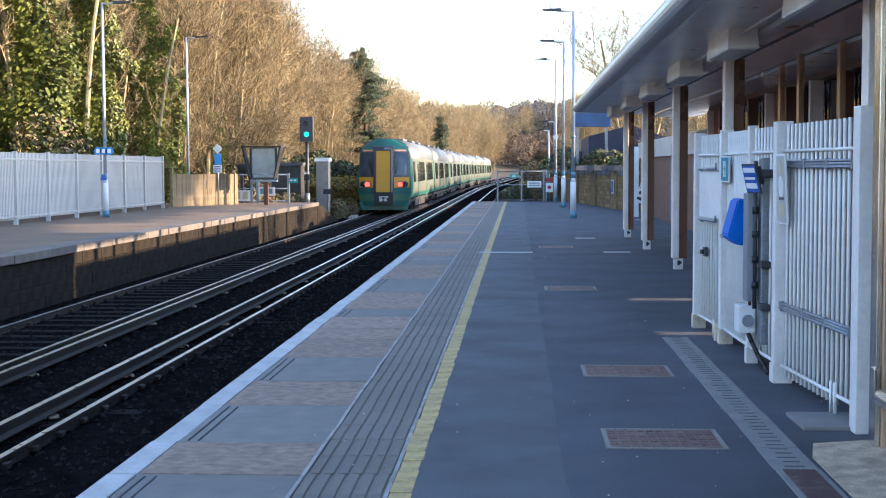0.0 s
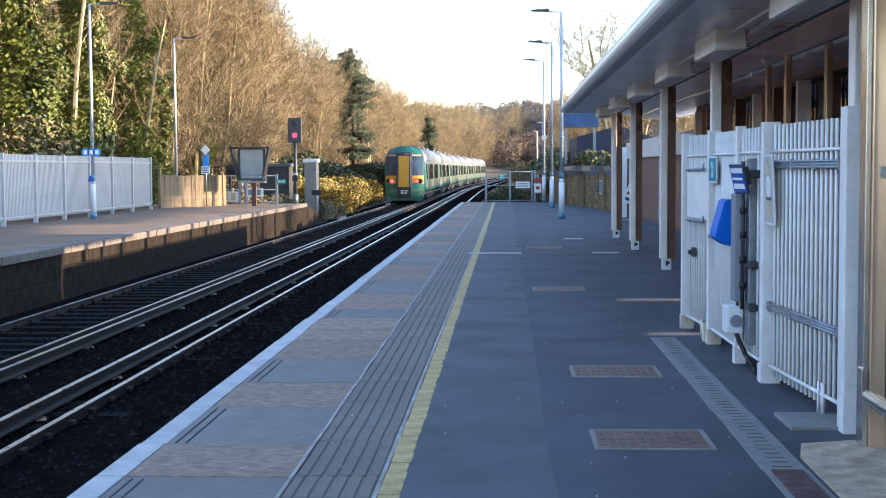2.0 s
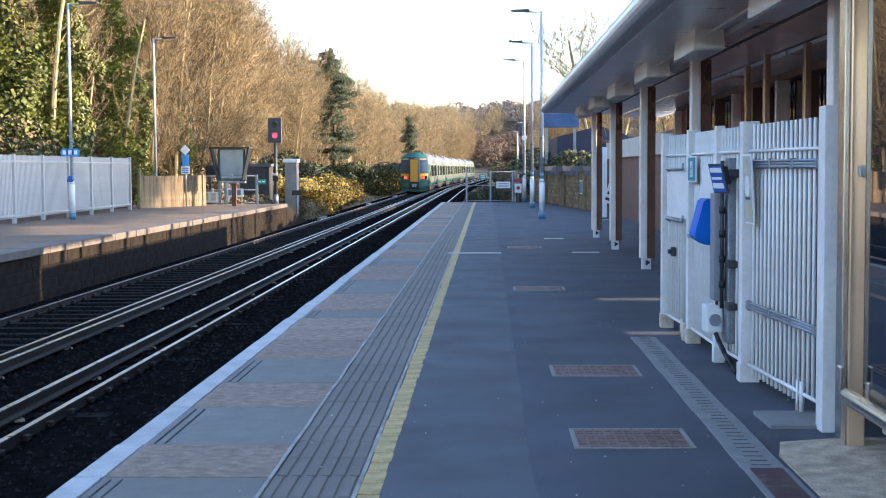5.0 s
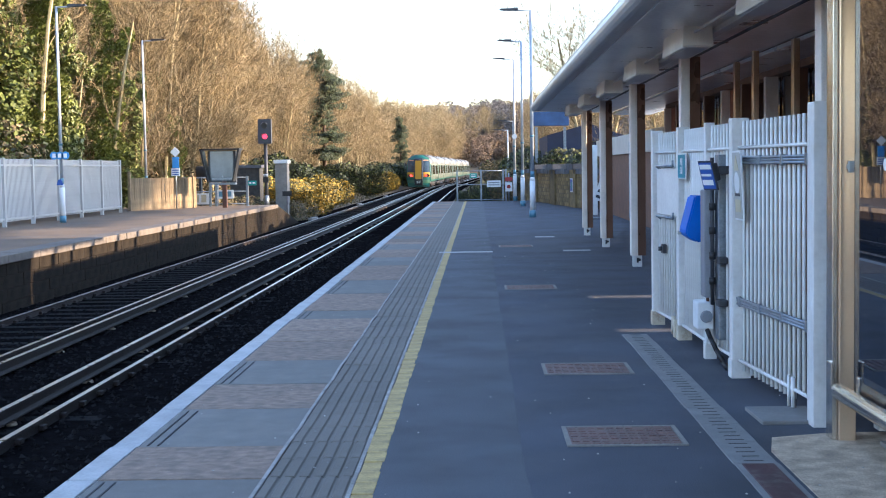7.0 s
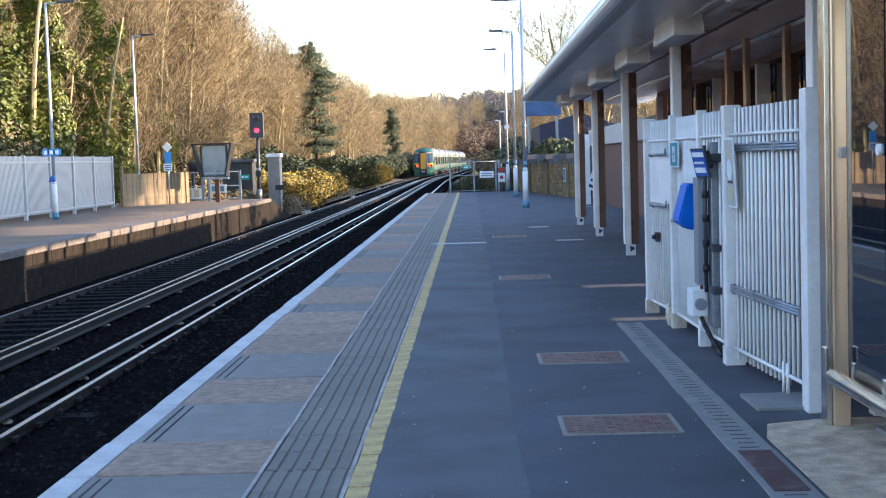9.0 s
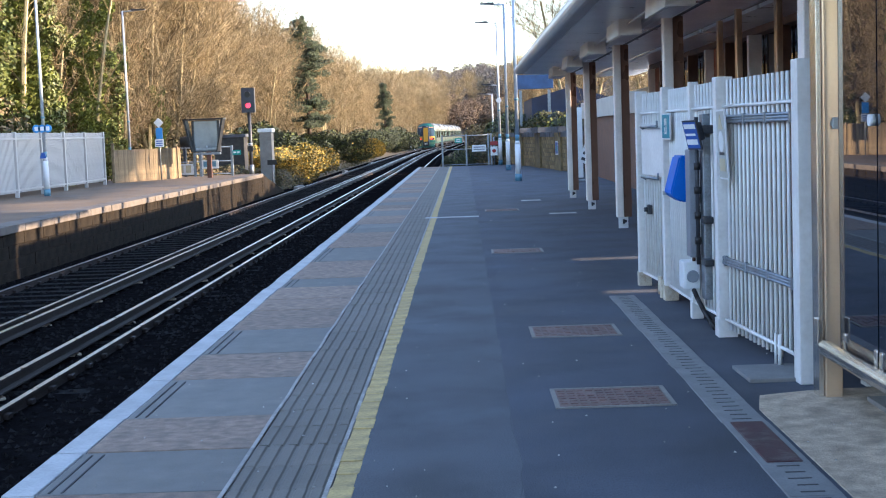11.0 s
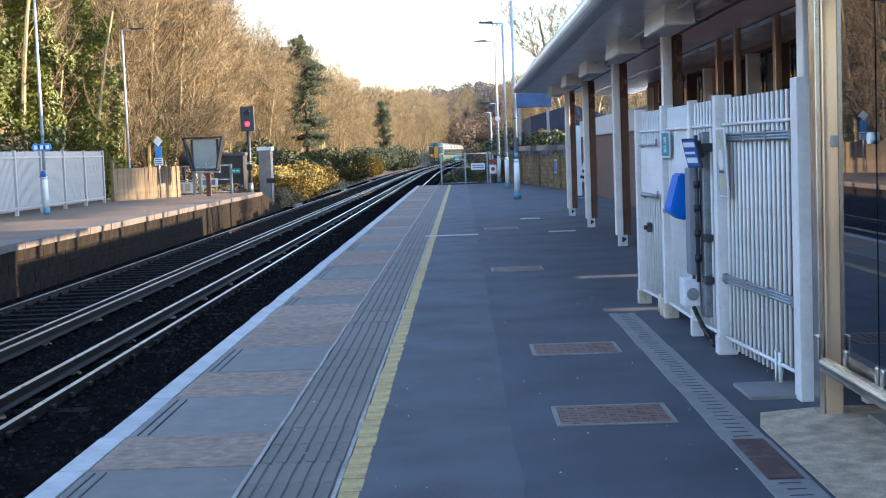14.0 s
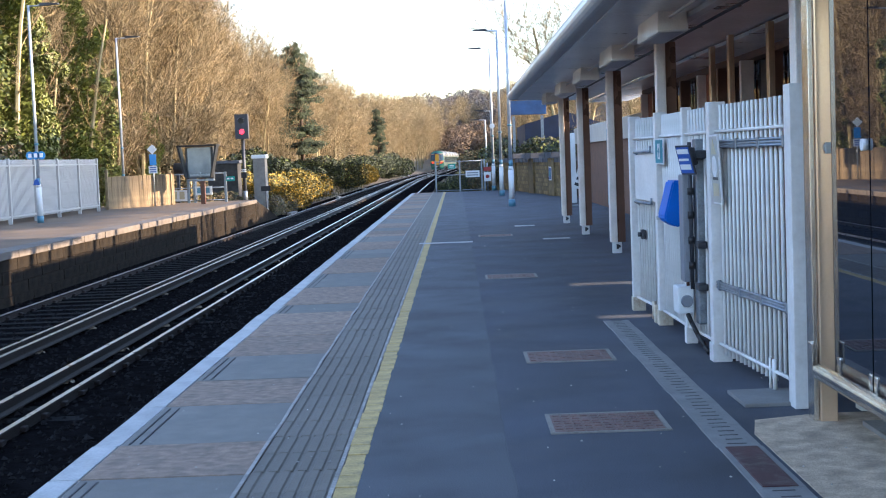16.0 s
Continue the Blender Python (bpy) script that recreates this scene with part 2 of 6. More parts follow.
# Blue base stands in for the sky mirrored in the windscreens.
T_SCREEN = mat("sky_reflecting_windscreen", (0.035, 0.06, 0.085), 0.08, vary=0.2, scale=3, bump=0, spec=0.45)
T_DARK = mat("train_dark_blue", (0.015, 0.02, 0.04), 0.35, vary=0.1, scale=2, bump=0.02)
T_UNDER = mat("train_underframe", (0.03, 0.027, 0.025), 0.8, vary=0.3, scale=4, bump=0.2)
T_RED = mat("tail_lamp", (0.5, 0.02, 0.01), 0.3, vary=0.05, bump=0, emit=(1.0, 0.04, 0.02), power=1.15)
T_ORANGE = mat("train_orange_band", (0.6, 0.3, 0.16), 0.4, vary=0.08, bump=0)
SIG_RED = mat("signal_red_aspect", (0.5, 0.01, 0.02), 0.3, vary=0.05, bump=0, emit=(1.0, 0.03, 0.06), power=0.75)
SIG_GREEN = mat("signal_green_aspect", (0.0, 0.4, 0.3), 0.3, vary=0.05, bump=0, emit=(0.0, 1.0, 0.55), power=0.32)
# Grey, lightened base: distance haze is put into the far wood's colour.
HILL_FAR = mat("far_wood", (0.16, 0.148, 0.142), 0.95, spec=0.0, vary=0.3, scale=0.08, grain=0.6, bump=0, island=0.1)
HILL_MID = mat("brown_far_wood", (0.19, 0.14, 0.1), 0.95, spec=0.0, vary=0.3, scale=0.1, grain=0.8, bump=0, island=0.12)
NAVY_ROOF = mat("dark_blue_sheeting", (0.02, 0.03, 0.07), 0.6, vary=0.3, scale=1.5, bump=0.1)
YELLOW_BRICK = mat("yellow_stock_brick", (0.25, 0.185, 0.085), 0.9, vary=0.35, scale=5, bump=0.4, per_object=0.35, stain=(0.06, 0.055, 0.05), stain_scale=0.8, stain_amount=0.9)
SLATE_CAP = mat("slate_grey_coping", (0.13, 0.135, 0.15), 0.85, vary=0.3, scale=4, bump=0.3, per_object=0.15)


# ---------------------------------------------------------------- mesh helpers
def mesh_of(bm, name, material):
    me = bpy.data.meshes.new(name)
    bm.to_mesh(me)
    bm.free()
    for m in (material if isinstance(material, (list, tuple)) else [material]):
        me.materials.append(m)
    return me


def part(name, bm, material, parent, label=""):
    ob = new(name, mesh_of(bm, name, material))
    ob.parent = parent
    return tagged(ob, label)


def piece(name, me, parent, m):
    ob = new(name, me)
    ob.parent = parent
    ob.matrix_basis = m
    return ob


def thing(name, place, label, category, group="", kind=""):
    ob = new(name)
    ob.empty_display_size = 0.1
    ob.matrix_basis = place if isinstance(place, Matrix) else pose(*place)
    return tagged(ob, label, category, group, kind)


def solid(name, bm, material, label, category, group="", kind="", at=None):
    ob = new(name, mesh_of(bm, name, material))
    if at:
        ob.matrix_basis = at
    return tagged(ob, label, category, group, kind)


def box(bm, a, b, bevel=0.0, mat_index=0, m=None):
    made = bmesh.ops.create_cube(bm, size=1)["verts"]
    size = [b[i] - a[i] for i in range(3)]
    mid = [(b[i] + a[i]) / 2 for i in range(3)]
    for v in made:
        v.co = Vector([v.co[i] * size[i] + mid[i] for i in range(3)])
        if m:
            v.co = m @ v.co
    faces = {f for v in made for f in v.link_faces}
    for f in faces:
        f.material_index = mat_index
    if bevel:
        edges = list({e for v in made for e in v.link_edges})
        bmesh.ops.bevel(bm, geom=edges, offset=bevel, segments=2, affect="EDGES", profile=0.6)
    return bm


def tube(bm, p, q, r, r2=None, seg=10, mat_index=0, cap=True):
    p, q = Vector(p), Vector(q)
    r2 = r if r2 is None else r2
    turn = (q - p).to_track_quat("Z", "Y").to_matrix()
    rings = []
    for c, rad in ((p, r), (q, r2)):
        rings.append([bm.verts.new(c + turn @ Vector((rad * math.cos(k * math.tau / seg), rad * math.sin(k * math.tau / seg), 0))) for k in range(seg)])
    for k in range(seg):
        f = bm.faces.new((rings[0][k], rings[0][(k + 1) % seg], rings[1][(k + 1) % seg], rings[1][k]))
        f.material_index, f.smooth = mat_index, True
    if cap:
        for ring in (rings[0][::-1], rings[1]):
            bm.faces.new(ring).material_index = mat_index
    return bm


def pipe(bm, pts, r, seg=8, mat_index=0):
    for p, q in zip(pts, pts[1:]):
        tube(bm, p, q, r, seg=seg, mat_index=mat_index)
    return bm


def prism(bm, outline, axis, a, b, mat_index=0):
    """An outline of (u, v) pairs drawn out along an axis from a to b."""
    def place(u, v, w):
        return {"x": (w, u, v), "y": (u, w, v), "z": (u, v, w)}[axis]
    one = [bm.verts.new(place(u, v, a)) for u, v in outline]
    two = [bm.verts.new(place(u, v, b)) for u, v in outline]
    n = len(outline)
    for k in range(n):
        bm.faces.new((one[k], one[(k + 1) % n], two[(k + 1) % n], two[k])).material_index = mat_index
    bm.faces.new(one[::-1]).material_index = mat_index
    bm.faces.new(two).material_index = mat_index
    bmesh.ops.recalc_face_normals(bm, faces=bm.faces[:])
    return bm


def B():
    return bmesh.new()


def shift(y):
    """How far the line bears to the right beyond the platforms."""
    return 0.336 * math.log1p(math.exp(min(40, (y - 160) / 12)))


EDGE, FAR_EDGE, END = -1.98, -8.57, 57.2


def smooth(a, b, x):
    k = max(0.0, min(1.0, (x - a) / (b - a)))
    return k * k * (3 - 2 * k)


def land(x, y):
    """Height of the natural ground."""
    u = x - shift(y)
    left = 0.0
    if u < -9.6:
        d = -9.6 - u
        start = 0.9 if y < 56 else 0.25
        left = start * smooth(0, 3, d) + max(0, d - 4) * 0.36 * smooth(4, 9, d)
        left = min(left, 13 + 3 * math.sin(y * 0.013)) + 0.25 * noise.noise((x * 0.2, y * 0.2, 0)) * smooth(1, 5, d)
    right = 0.0
    if u > -2.2:
        d = u + 2.2
        right = (0.9 if y > 58 else 0.0) * smooth(0.5, 5, d) + 0.25 * noise.noise((x * 0.2, y * 0.2, 3)) * smooth(2, 6, d) * (y > 60)
    base = -1.17
    far = 25 * smooth(330, 640, y) * smooth(-60, 10, x) if y > 330 else 0
    return base + left + right + far


# ---------------------------------------------------------------- ground, track, platforms
def build_ground():
    xs = [-900, -500, -300, -200, -140, -100, -80, -65, -55] + list(range(-48, 16, 2)) + [20, 26, 36, 55, 90, 150, 300, 600, 900]
    ys = [-300, -100, -40] + list(range(-12, 200, 4)) + list(range(200, 700, 20)) + [760, 900, 1300, 2000, 3000]
    verts = [(x, y, land(x, y) - (0.03 if -9 < x < -2 and y < 300 else 0)) for y in ys for x in xs]
    nx = len(xs)
    faces = [(j * nx + i, j * nx + i + 1, (j + 1) * nx + i + 1, (j + 1) * nx + i) for j in range(len(ys) - 1) for i in range(nx - 1)]
    me = bpy.data.meshes.new("ground")
    me.from_pydata(verts, [], faces)
    for p in me.polygons:
        p.use_smooth = True
    me.materials.append(SOIL)
    tagged(new("ground", me), "brown leaf-littered bank and ground beside the railway", "ground", kind="structure")
    # ballast bed
    bm = B()
    rows = [y for y in range(-10, 420, 6)]
    prof = [(-9.3, -1.16), (-8.4, -1.05), (-5.4, -1.05), (-5.3, -1.06), (-2.6, -1.045), (-1.9, -1.1)]
    ring = []
    for y in rows:
        ring.append([bm.verts.new((x + shift(y), y, z + 0.02)) for x, z in prof])
    for a, b in zip(ring, ring[1:]):
        for k in range(len(prof) - 1):
            bm.faces.new((a[k], a[k + 1], b[k + 1], b[k]))
    solid("track_bed", bm, BALLAST, "ballast bed under the two tracks, shade taken into its near-black colour", "track bed", kind="structure")
    # loose stones
    rnd = random.Random(5)
    verts, faces = [], []
    for _ in range(15000):
        y = 4 + 46 * rnd.random() ** 1.5
        x = rnd.uniform(-8.5, -2.05)
        r = rnd.uniform(0.018, 0.042)
        n = len(verts)
        for d in ((1, 0, 0), (0, 1, 0), (-1, 0, 0), (0, -1, 0), (0, 0, 1)):
            verts.append((x + r * (d[0] + rnd.uniform(-0.4, 0.4)), y + r * (d[1] + rnd.uniform(-0.4, 0.4)), -1.03 + r * (d[2] * 0.9 + rnd.uniform(-0.2, 0.2))))
        faces += [(n, n + 1, n + 4), (n + 1, n + 2, n + 4), (n + 2, n + 3, n + 4), (n + 3, n, n + 4)]
    me = bpy.data.meshes.new("ballast_stones")
    me.from_pydata(verts, [], faces)
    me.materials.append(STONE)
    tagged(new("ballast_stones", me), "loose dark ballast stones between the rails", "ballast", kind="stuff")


def rail_line(name, x, z, material, parent, width=0.07, height=0.15, y1=420):
    """A running or conductor rail following the line's bend: head, web and foot, with a worn bright top."""
    hw, fw = width / 2, width
    prof = [(-fw, 0), (fw, 0), (fw, 0.015), (0.012, 0.03), (0.012, height - 0.04), (hw, height - 0.03), (hw, height - 0.003), (-hw, height - 0.003), (-hw, height - 0.03), (-0.012, height - 0.04), (-0.012, 0.03), (-fw, 0.015)]
    bm = B()
    ys = [-10, 40, 80, 110] + list(range(130, y1, 10))
    rings = [[bm.verts.new((x + shift(y) + u, y, z - height + v)) for u, v in prof] for y in ys]
    n = len(prof)
    for a, b in zip(rings, rings[1:]):
        for k in range(n):
            bm.faces.new((a[k], a[(k + 1) % n], b[(k + 1) % n], b[k]))
    bm.faces.new(rings[0][::-1]), bm.faces.new(rings[-1])
    bmesh.ops.recalc_face_normals(bm, faces=bm.faces[:])
    rail = part(name, bm, material, parent)
    bm = B()
    rings = [[bm.verts.new((x + shift(y) + u, y, z + 0.001)) for u in (-hw * 0.86, hw * 0.86)] for y in ys]
    for a, b in zip(rings, rings[1:]):
        bm.faces.new((a[0], a[1], b[1], b[0]))
    part("running_surface", bm, RAIL_TOP, rail, "polished bright rail head")
    return rail


def build_tracks():
    for left, right, third in ((-7.80, -6.295, -5.885), (-4.30, -2.795, -4.71)):
        track = thing("railway_track", (0, 0, 0), "worn third-rail railway track on dark ballast", "railway track", "pair of tracks")
        for x in (left, right):
            rail_line("rail", x, -0.915, RAIL_SIDE, track)
        rail_line("conductor_rail", third, -0.845, RAIL_SIDE, track, width=0.075, height=0.13)
        bm = B()
        prism(bm, [(-1.25, 0), (1.25, 0), (1.22, 0.11), (-1.22, 0.11)], "y", -0.125, 0.125)
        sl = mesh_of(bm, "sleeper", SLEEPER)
        mid = (left + right) / 2
        for k in range(250):
            y = 4 + k * 0.66
            piece("sleeper", sl, track, pose(mid + shift(y), y, (-1.125 if left < -5 else -1.148) + 0.006 * math.sin(k * 7.3), 0, 0, 0.4 * math.sin(k * 3.1)))
        bm = B()
        tube(bm, (0, 0, 0), (0, 0, 0.035), 0.085, 0.075)
        tube(bm, (0, 0, 0.035), (0, 0, 0.075), 0.05, 0.045)
        pot = mesh_of(bm, "insulator", INSULATOR)
        for k in range(60):
            y = 5 + k * 2.64
            piece("insulator", pot, track, pose(third + shift(y), y, -1.045))
        bm = B()
        box(bm, (-0.07, -0.06, 0), (0.07, 0.06, 0.05), 0.012)
        chair = mesh_of(bm, "rail_chair", RAIL_SIDE)
        for x in (left, right):
            for k in range(70):
                y = 4 + k * 0.66
                piece("rail_chair", chair, track, pose(x, y, -1.02))
    # added pale concrete blocks that stand in for spots where the rails catch the sun
    rnd = random.Random(3)
    for y in (66, 92, 118):
        bm = B()
        box(bm, (-0.1, -1.1, 0), (0.1, 1.1, 0.14), 0.02)
        solid("cable_trough_lid", bm, CONCRETE, "added pale block standing in for sunlit spots on the rails", "trough lid", "trough lids", at=pose(-8.25 + shift(y), y, -1.05, 0, 0, rnd.uniform(-2, 2)))


def build_platforms():
    plat = thing("platform", (0, 0, 0), "tarmac station platform with tactile strip and yellow line", "platform", kind="structure")
    bm = B()
    box(bm, (EDGE + 0.12, -8, -1.3), (EDGE + 0.5, END, -0.1))
    part("platform_wall", bm, WALL_BLOCK, plat)
    bm = B()
    box(bm, (-0.5, -8, -0.5), (0.2, END, 0.0))
    prev = None
    for k in range(330):
        y = -3 + 0.18 * k
        x = 0.2 + 0.022 * noise.noise((1, y * 1.3, 0)) + 0.012 * noise.noise((2, y * 6, 0))
        row = [bm.verts.new((0.15, y, 0.0012)), bm.verts.new((x, y, 0.0012)), bm.verts.new((x + 0.004, y, 0.0))]
        if prev:
            bm.faces.new((prev[0], prev[1], row[1], row[0]))
            bm.faces.new((prev[1], prev[2], row[2], row[1]))
        prev = row
    part("surface_strip", bm, ASPHALT_OLD, plat, "paler worn strip of grey tarmac")
    bm = B()
    box(bm, (0.2005, -8, -0.5), (9.0, END, 0))
    part("surface", bm, ASPHALT, plat, "dark blue-grey tarmac surface")
    # white edge, coping slabs, tactile slabs, yellow blocks
    rnd = random.Random(11)
    def slab(x0, x1, length, thick, material, gap=0.006):
        bm = B()
        box(bm, (x0, gap, -thick), (x1, length - gap, 0), 0.006)
        return mesh_of(bm, "slab", material)
    lengths = (0.75, 1.12, 0.93)
    kinds = {(n, g): slab(EDGE + 0.145, -1.035, n, 0.16, SLAB_GREY if g else SLAB) for n in lengths for g in (0, 1)}
    whites = {n: slab(EDGE, EDGE + 0.14, n, 0.16, WHITE_LINE) for n in lengths}
    grooves = {}
    # Dark strips laid on the slabs stand in for shade in the grooves.
    for n in lengths:
        bm = B()
        box(bm, (-0.0045, 0.03, -0.01), (0.0045, n * 0.92, 0.0022))
        grooves[n] = mesh_of(bm, "groove", SLOT)
    y, k = -3.38, 0
    while y < END - 0.2:
        n = rnd.choice(lengths)
        if y < 6.7 < y + n + 0.4:
            n = 6.7 - y
            key = min(lengths, key=lambda q: abs(q - n))
            n = key
        grey = (k % 4 == 1) or rnd.random() < 0.12
        if abs(y - 6.7) < 0.35:
            n, grey = 1.12, True
        n = n if y + n < END else 0.75
        piece("coping_slab", kinds[n, int(grey)], plat, pose(0, y, rnd.uniform(-0.004, 0.001)))
        if grey:
            for gx in (-1.79, -1.735):
                piece("groove", grooves[n], plat, pose(gx, y, 0))
        piece("white_edge_stone", whites[n], plat, pose(rnd.uniform(-0.006, 0.006), y, rnd.uniform(-0.002, 0.002)))
        y, k = y + n, k + 1
    bm = B()
    prev = None
    for k in range(260):
        y = -3.4 + k * 0.235
        if y > END:
            break
        x = -1.04 + 0.009 * noise.noise((0, y * 1.7, 4))
        row = [bm.verts.new((x + o, y, z)) for o, z in ((-0.011, 0.0005), (-0.006, 0.004), (0.006 + 0.004 * rnd.random(), 0.004), (0.011, 0.0005))]
        if prev:
            for i in range(3):
                bm.faces.new((prev[i], prev[i + 1], row[i + 1], row[i]))
        prev = row
    part("mortar_joint", bm, PALE_JOINT, plat, "crumbling pale mortar joint")
    bm = B()
    box(bm, (-1.032, 0.001, -0.1), (-0.615, 0.399, -0.004))
    for i in range(6):
        x = -1.032 + 0.0695 * (i + 0.5)
        prism(bm, [(x - 0.027, -0.004), (x + 0.027, -0.004), (x + 0.02, 0.0035), (x - 0.02, 0.0035)], "y", 0.004, 0.396)
    tac = mesh_of(bm, "tactile_slab", TACTILE)
    for k in range(153):
        y = -3.84 + k * 0.4
        piece("tactile_slab", tac, plat, pose(rnd.uniform(-0.004, 0.004), y, rnd.uniform(-0.003, 0.0), 0, 0, rnd.uniform(-0.3, 0.3)))
    bm = B()
    box(bm, (-0.594, 0.003, -0.1), (-0.492, 0.217, 0.001), 0.004)
    yb = mesh_of(bm, "yellow_block", YELLOW_PAINT)
    for k in range(274):
        piece("yellow_block", yb, plat, pose(rnd.uniform(-0.004, 0.004), -3.0 + k * 0.22, rnd.uniform(-0.002, 0.002), 0, 0, rnd.uniform(-0.5, 0.5)))
    bm = B()
    box(bm, (-0.617, -3.0, -0.1), (-0.597, END, 0.002))
    part("white_pinstripe", bm, PALE_JOINT, plat, "thin worn white line")
    # foundation under coping and tactile paving
    bm = B()
    box(bm, (EDGE + 0.2, -8, -0.6), (-0.5, END, -0.02))
    part("bedding", bm, MORTAR, plat)
    # cross strips set into the tarmac
    for x0, x1, y0, y1, tilt in ((-0.69, 0.23, 22.65, 22.9, -1.5), (1.45, 1.91, 22.7, 22.95, -2), (1.16, 1.56, 27.2, 27.5, -2)):
        bm = B()
        box(bm, (x0, y0, -0.02), (x1, y1, 0.006), 0.003)
        part("concrete_strip", bm, WHITE_LINE, plat, "pale concrete strip across the tarmac")
    # end ramp
    bm = B()
    prism(bm, [(END, -0.02), (END + 7, -0.85), (END + 7, -1.4), (END, -1.4)], "x", EDGE + 0.1, 6)
    part("end_ramp", bm, SOIL, plat, "sloping platform end ramp")

    # far platform
    far = thing("far_platform", (0, 0, 0), "opposite platform with grimy block wall and pale coping", "platform", kind="structure")
    bm = B()
    box(bm, (-15.0, -8, -1.3), (FAR_EDGE - 0.55, 56.6, -0.004))
    part("surface", bm, LEFT_TARMAC, far, "worn tarmac surface, the low sun's warmth put into its colour")
    bm = B()
    box(bm, (FAR_EDGE - 0.58, -8, -1.3), (FAR_EDGE - 0.14, 56.6, -0.15))
    part("wall_core", bm, WALL_BLOCK, far)
    bm = B()
    box(bm, (FAR_EDGE - 0.55, 0.006, -0.15), (FAR_EDGE, 0.91, 0), 0.012)
    cop = mesh_of(bm, "coping_stone", COPING_PALE)
    for k in range(70):
        piece("coping_stone", cop, far, pose(rnd.uniform(-0.01, 0.01), -7.1 + k * 0.91, rnd.uniform(-0.006, 0.002)))
    bm = B()
    box(bm, (FAR_EDGE - 0.2, 0.002, 0.003), (FAR_EDGE - 0.06, 0.598, 0.237), 0.006)
    blk = mesh_of(bm, "wall_block", WALL_BLOCK)
    for r in range(4):
        for k in range(70):
            piece("wall_block", blk, far, pose(rnd.uniform(-0.005, 0.005), 14.6 + k * 0.6 + (r % 2) * 0.3, -1.11 + r * 0.24, 0, 0, rnd.uniform(-0.06, 0.06)))
    bm = B()
    prism(bm, [(56.6, -0.02), (63.5, -1.05), (63.5, -1.4), (56.6, -1.4)], "x", -13, FAR_EDGE - 0.05)
    part("end_ramp", bm, WALL_BLOCK, far, "broken stone end ramp")


# ---------------------------------------------------------------- platform fittings
def build_covers():
    for x0, x1, y0, y1 in ((0.44, 1.07, 6.77, 7.29), (0.44, 1.07, 9.15, 9.68), (0.3, 0.92, 15.65, 16.2), (0.36, 0.98, 24.0, 24.6)):
        cover = thing("manhole_cover", (x0, y0, 0), "rusty cast-iron access cover with raised grid, flush in tarmac", "manhole cover", "platform access covers")
        w, d = x1 - x0, y1 - y0
        bm = B()
        for a, b in (((0, 0), (w, 0.025)), ((0, d - 0.025), (w, d)), ((0, 0.025), (0.025, d - 0.025)), ((w - 0.025, 0.025), (w, d - 0.025))):
            box(bm, (a[0], a[1], -0.03), (b[0], b[1], 0.008), 0.002)
        part("frame", bm, CONCRETE, cover, "pale worn frame")
        bm = B()
        box(bm, (0.027, 0.027, -0.03), (w - 0.027, d - 0.027, 0.003))
        for i in range(11):
            for j in range(7):
                if (i * 3 + j * 5) % 17:
                    cx, cy = 0.027 + (w - 0.054) * (i + 0.5) / 11, 0.027 + (d - 0.054) * (j + 0.5) / 7
                    a, b = (w - 0.054) / 11 * 0.36, (d - 0.054) / 7 * 0.36
                    box(bm, (cx - a, cy - b, 0.0), (cx + a, cy + b, 0.0085))
        part("lid", bm, IRON, cover, "rust-brown gridded lid")
    # slotted drain
    drain = thing("drainage_channel", (0, 0, 0), "grey slotted concrete drainage channel along the platform", "drain", kind="structure")
    y, k = 3.5, 0
    while y < 11.0:
        bm = B()
        x = 1.215 + 0.003 * math.sin(k * 2.1)
        w = 0.215
        n = 0.5
        red = abs(y - 5.5) < 0.3
        n = 0.82 if red else n
        box(bm, (x, y + 0.003, -0.05), (x + w, y + n - 0.003, 0.007), 0.004)
        seg = part("channel_section", bm, DRAIN, drain)
        bm = B()
        if red:
            box(bm, (x + 0.03, y + 0.02, 0), (x + w - 0.03, y + n - 0.02, 0.012), 0.004)
            part("grate", bm, RED_GRATE, seg, "dark red oxide-coated grate")
        else:
            # Dark bars laid on top stand in for the shade inside the slots.
            for i in range(5):
                yy = y + 0.05 + i * 0.1
                box(bm, (x + 0.06 + 0.012 * (i % 2), yy, 0.0), (x + w - 0.06, yy + 0.014, 0.0085))
            part("slot", bm, SLOT, seg, "dark bars standing in for the shade inside the drain slots")
        y, k = y + n, k + 1
    bm = B()
    box(bm, (0, 0, 0), (0.36, 0.46, 0.025), 0.006)
    solid("access_hatch", bm, DRAIN, "pale grey flat access hatch by the gate", "hatch", at=pose(1.56, 7.3, -0.004, 0, 0, 1))
    bm = B()
    prism(bm, [(1.46, -6), (6, -6), (6, 7.0), (1.9, 7.05), (1.53, 6.93), (1.455, 6.6)], "z", -0.2, 0.006)
    solid("concrete_apron", bm, PEBBLE, "pebbly exposed-aggregate concrete apron by the shelter", "paving", kind="structure")


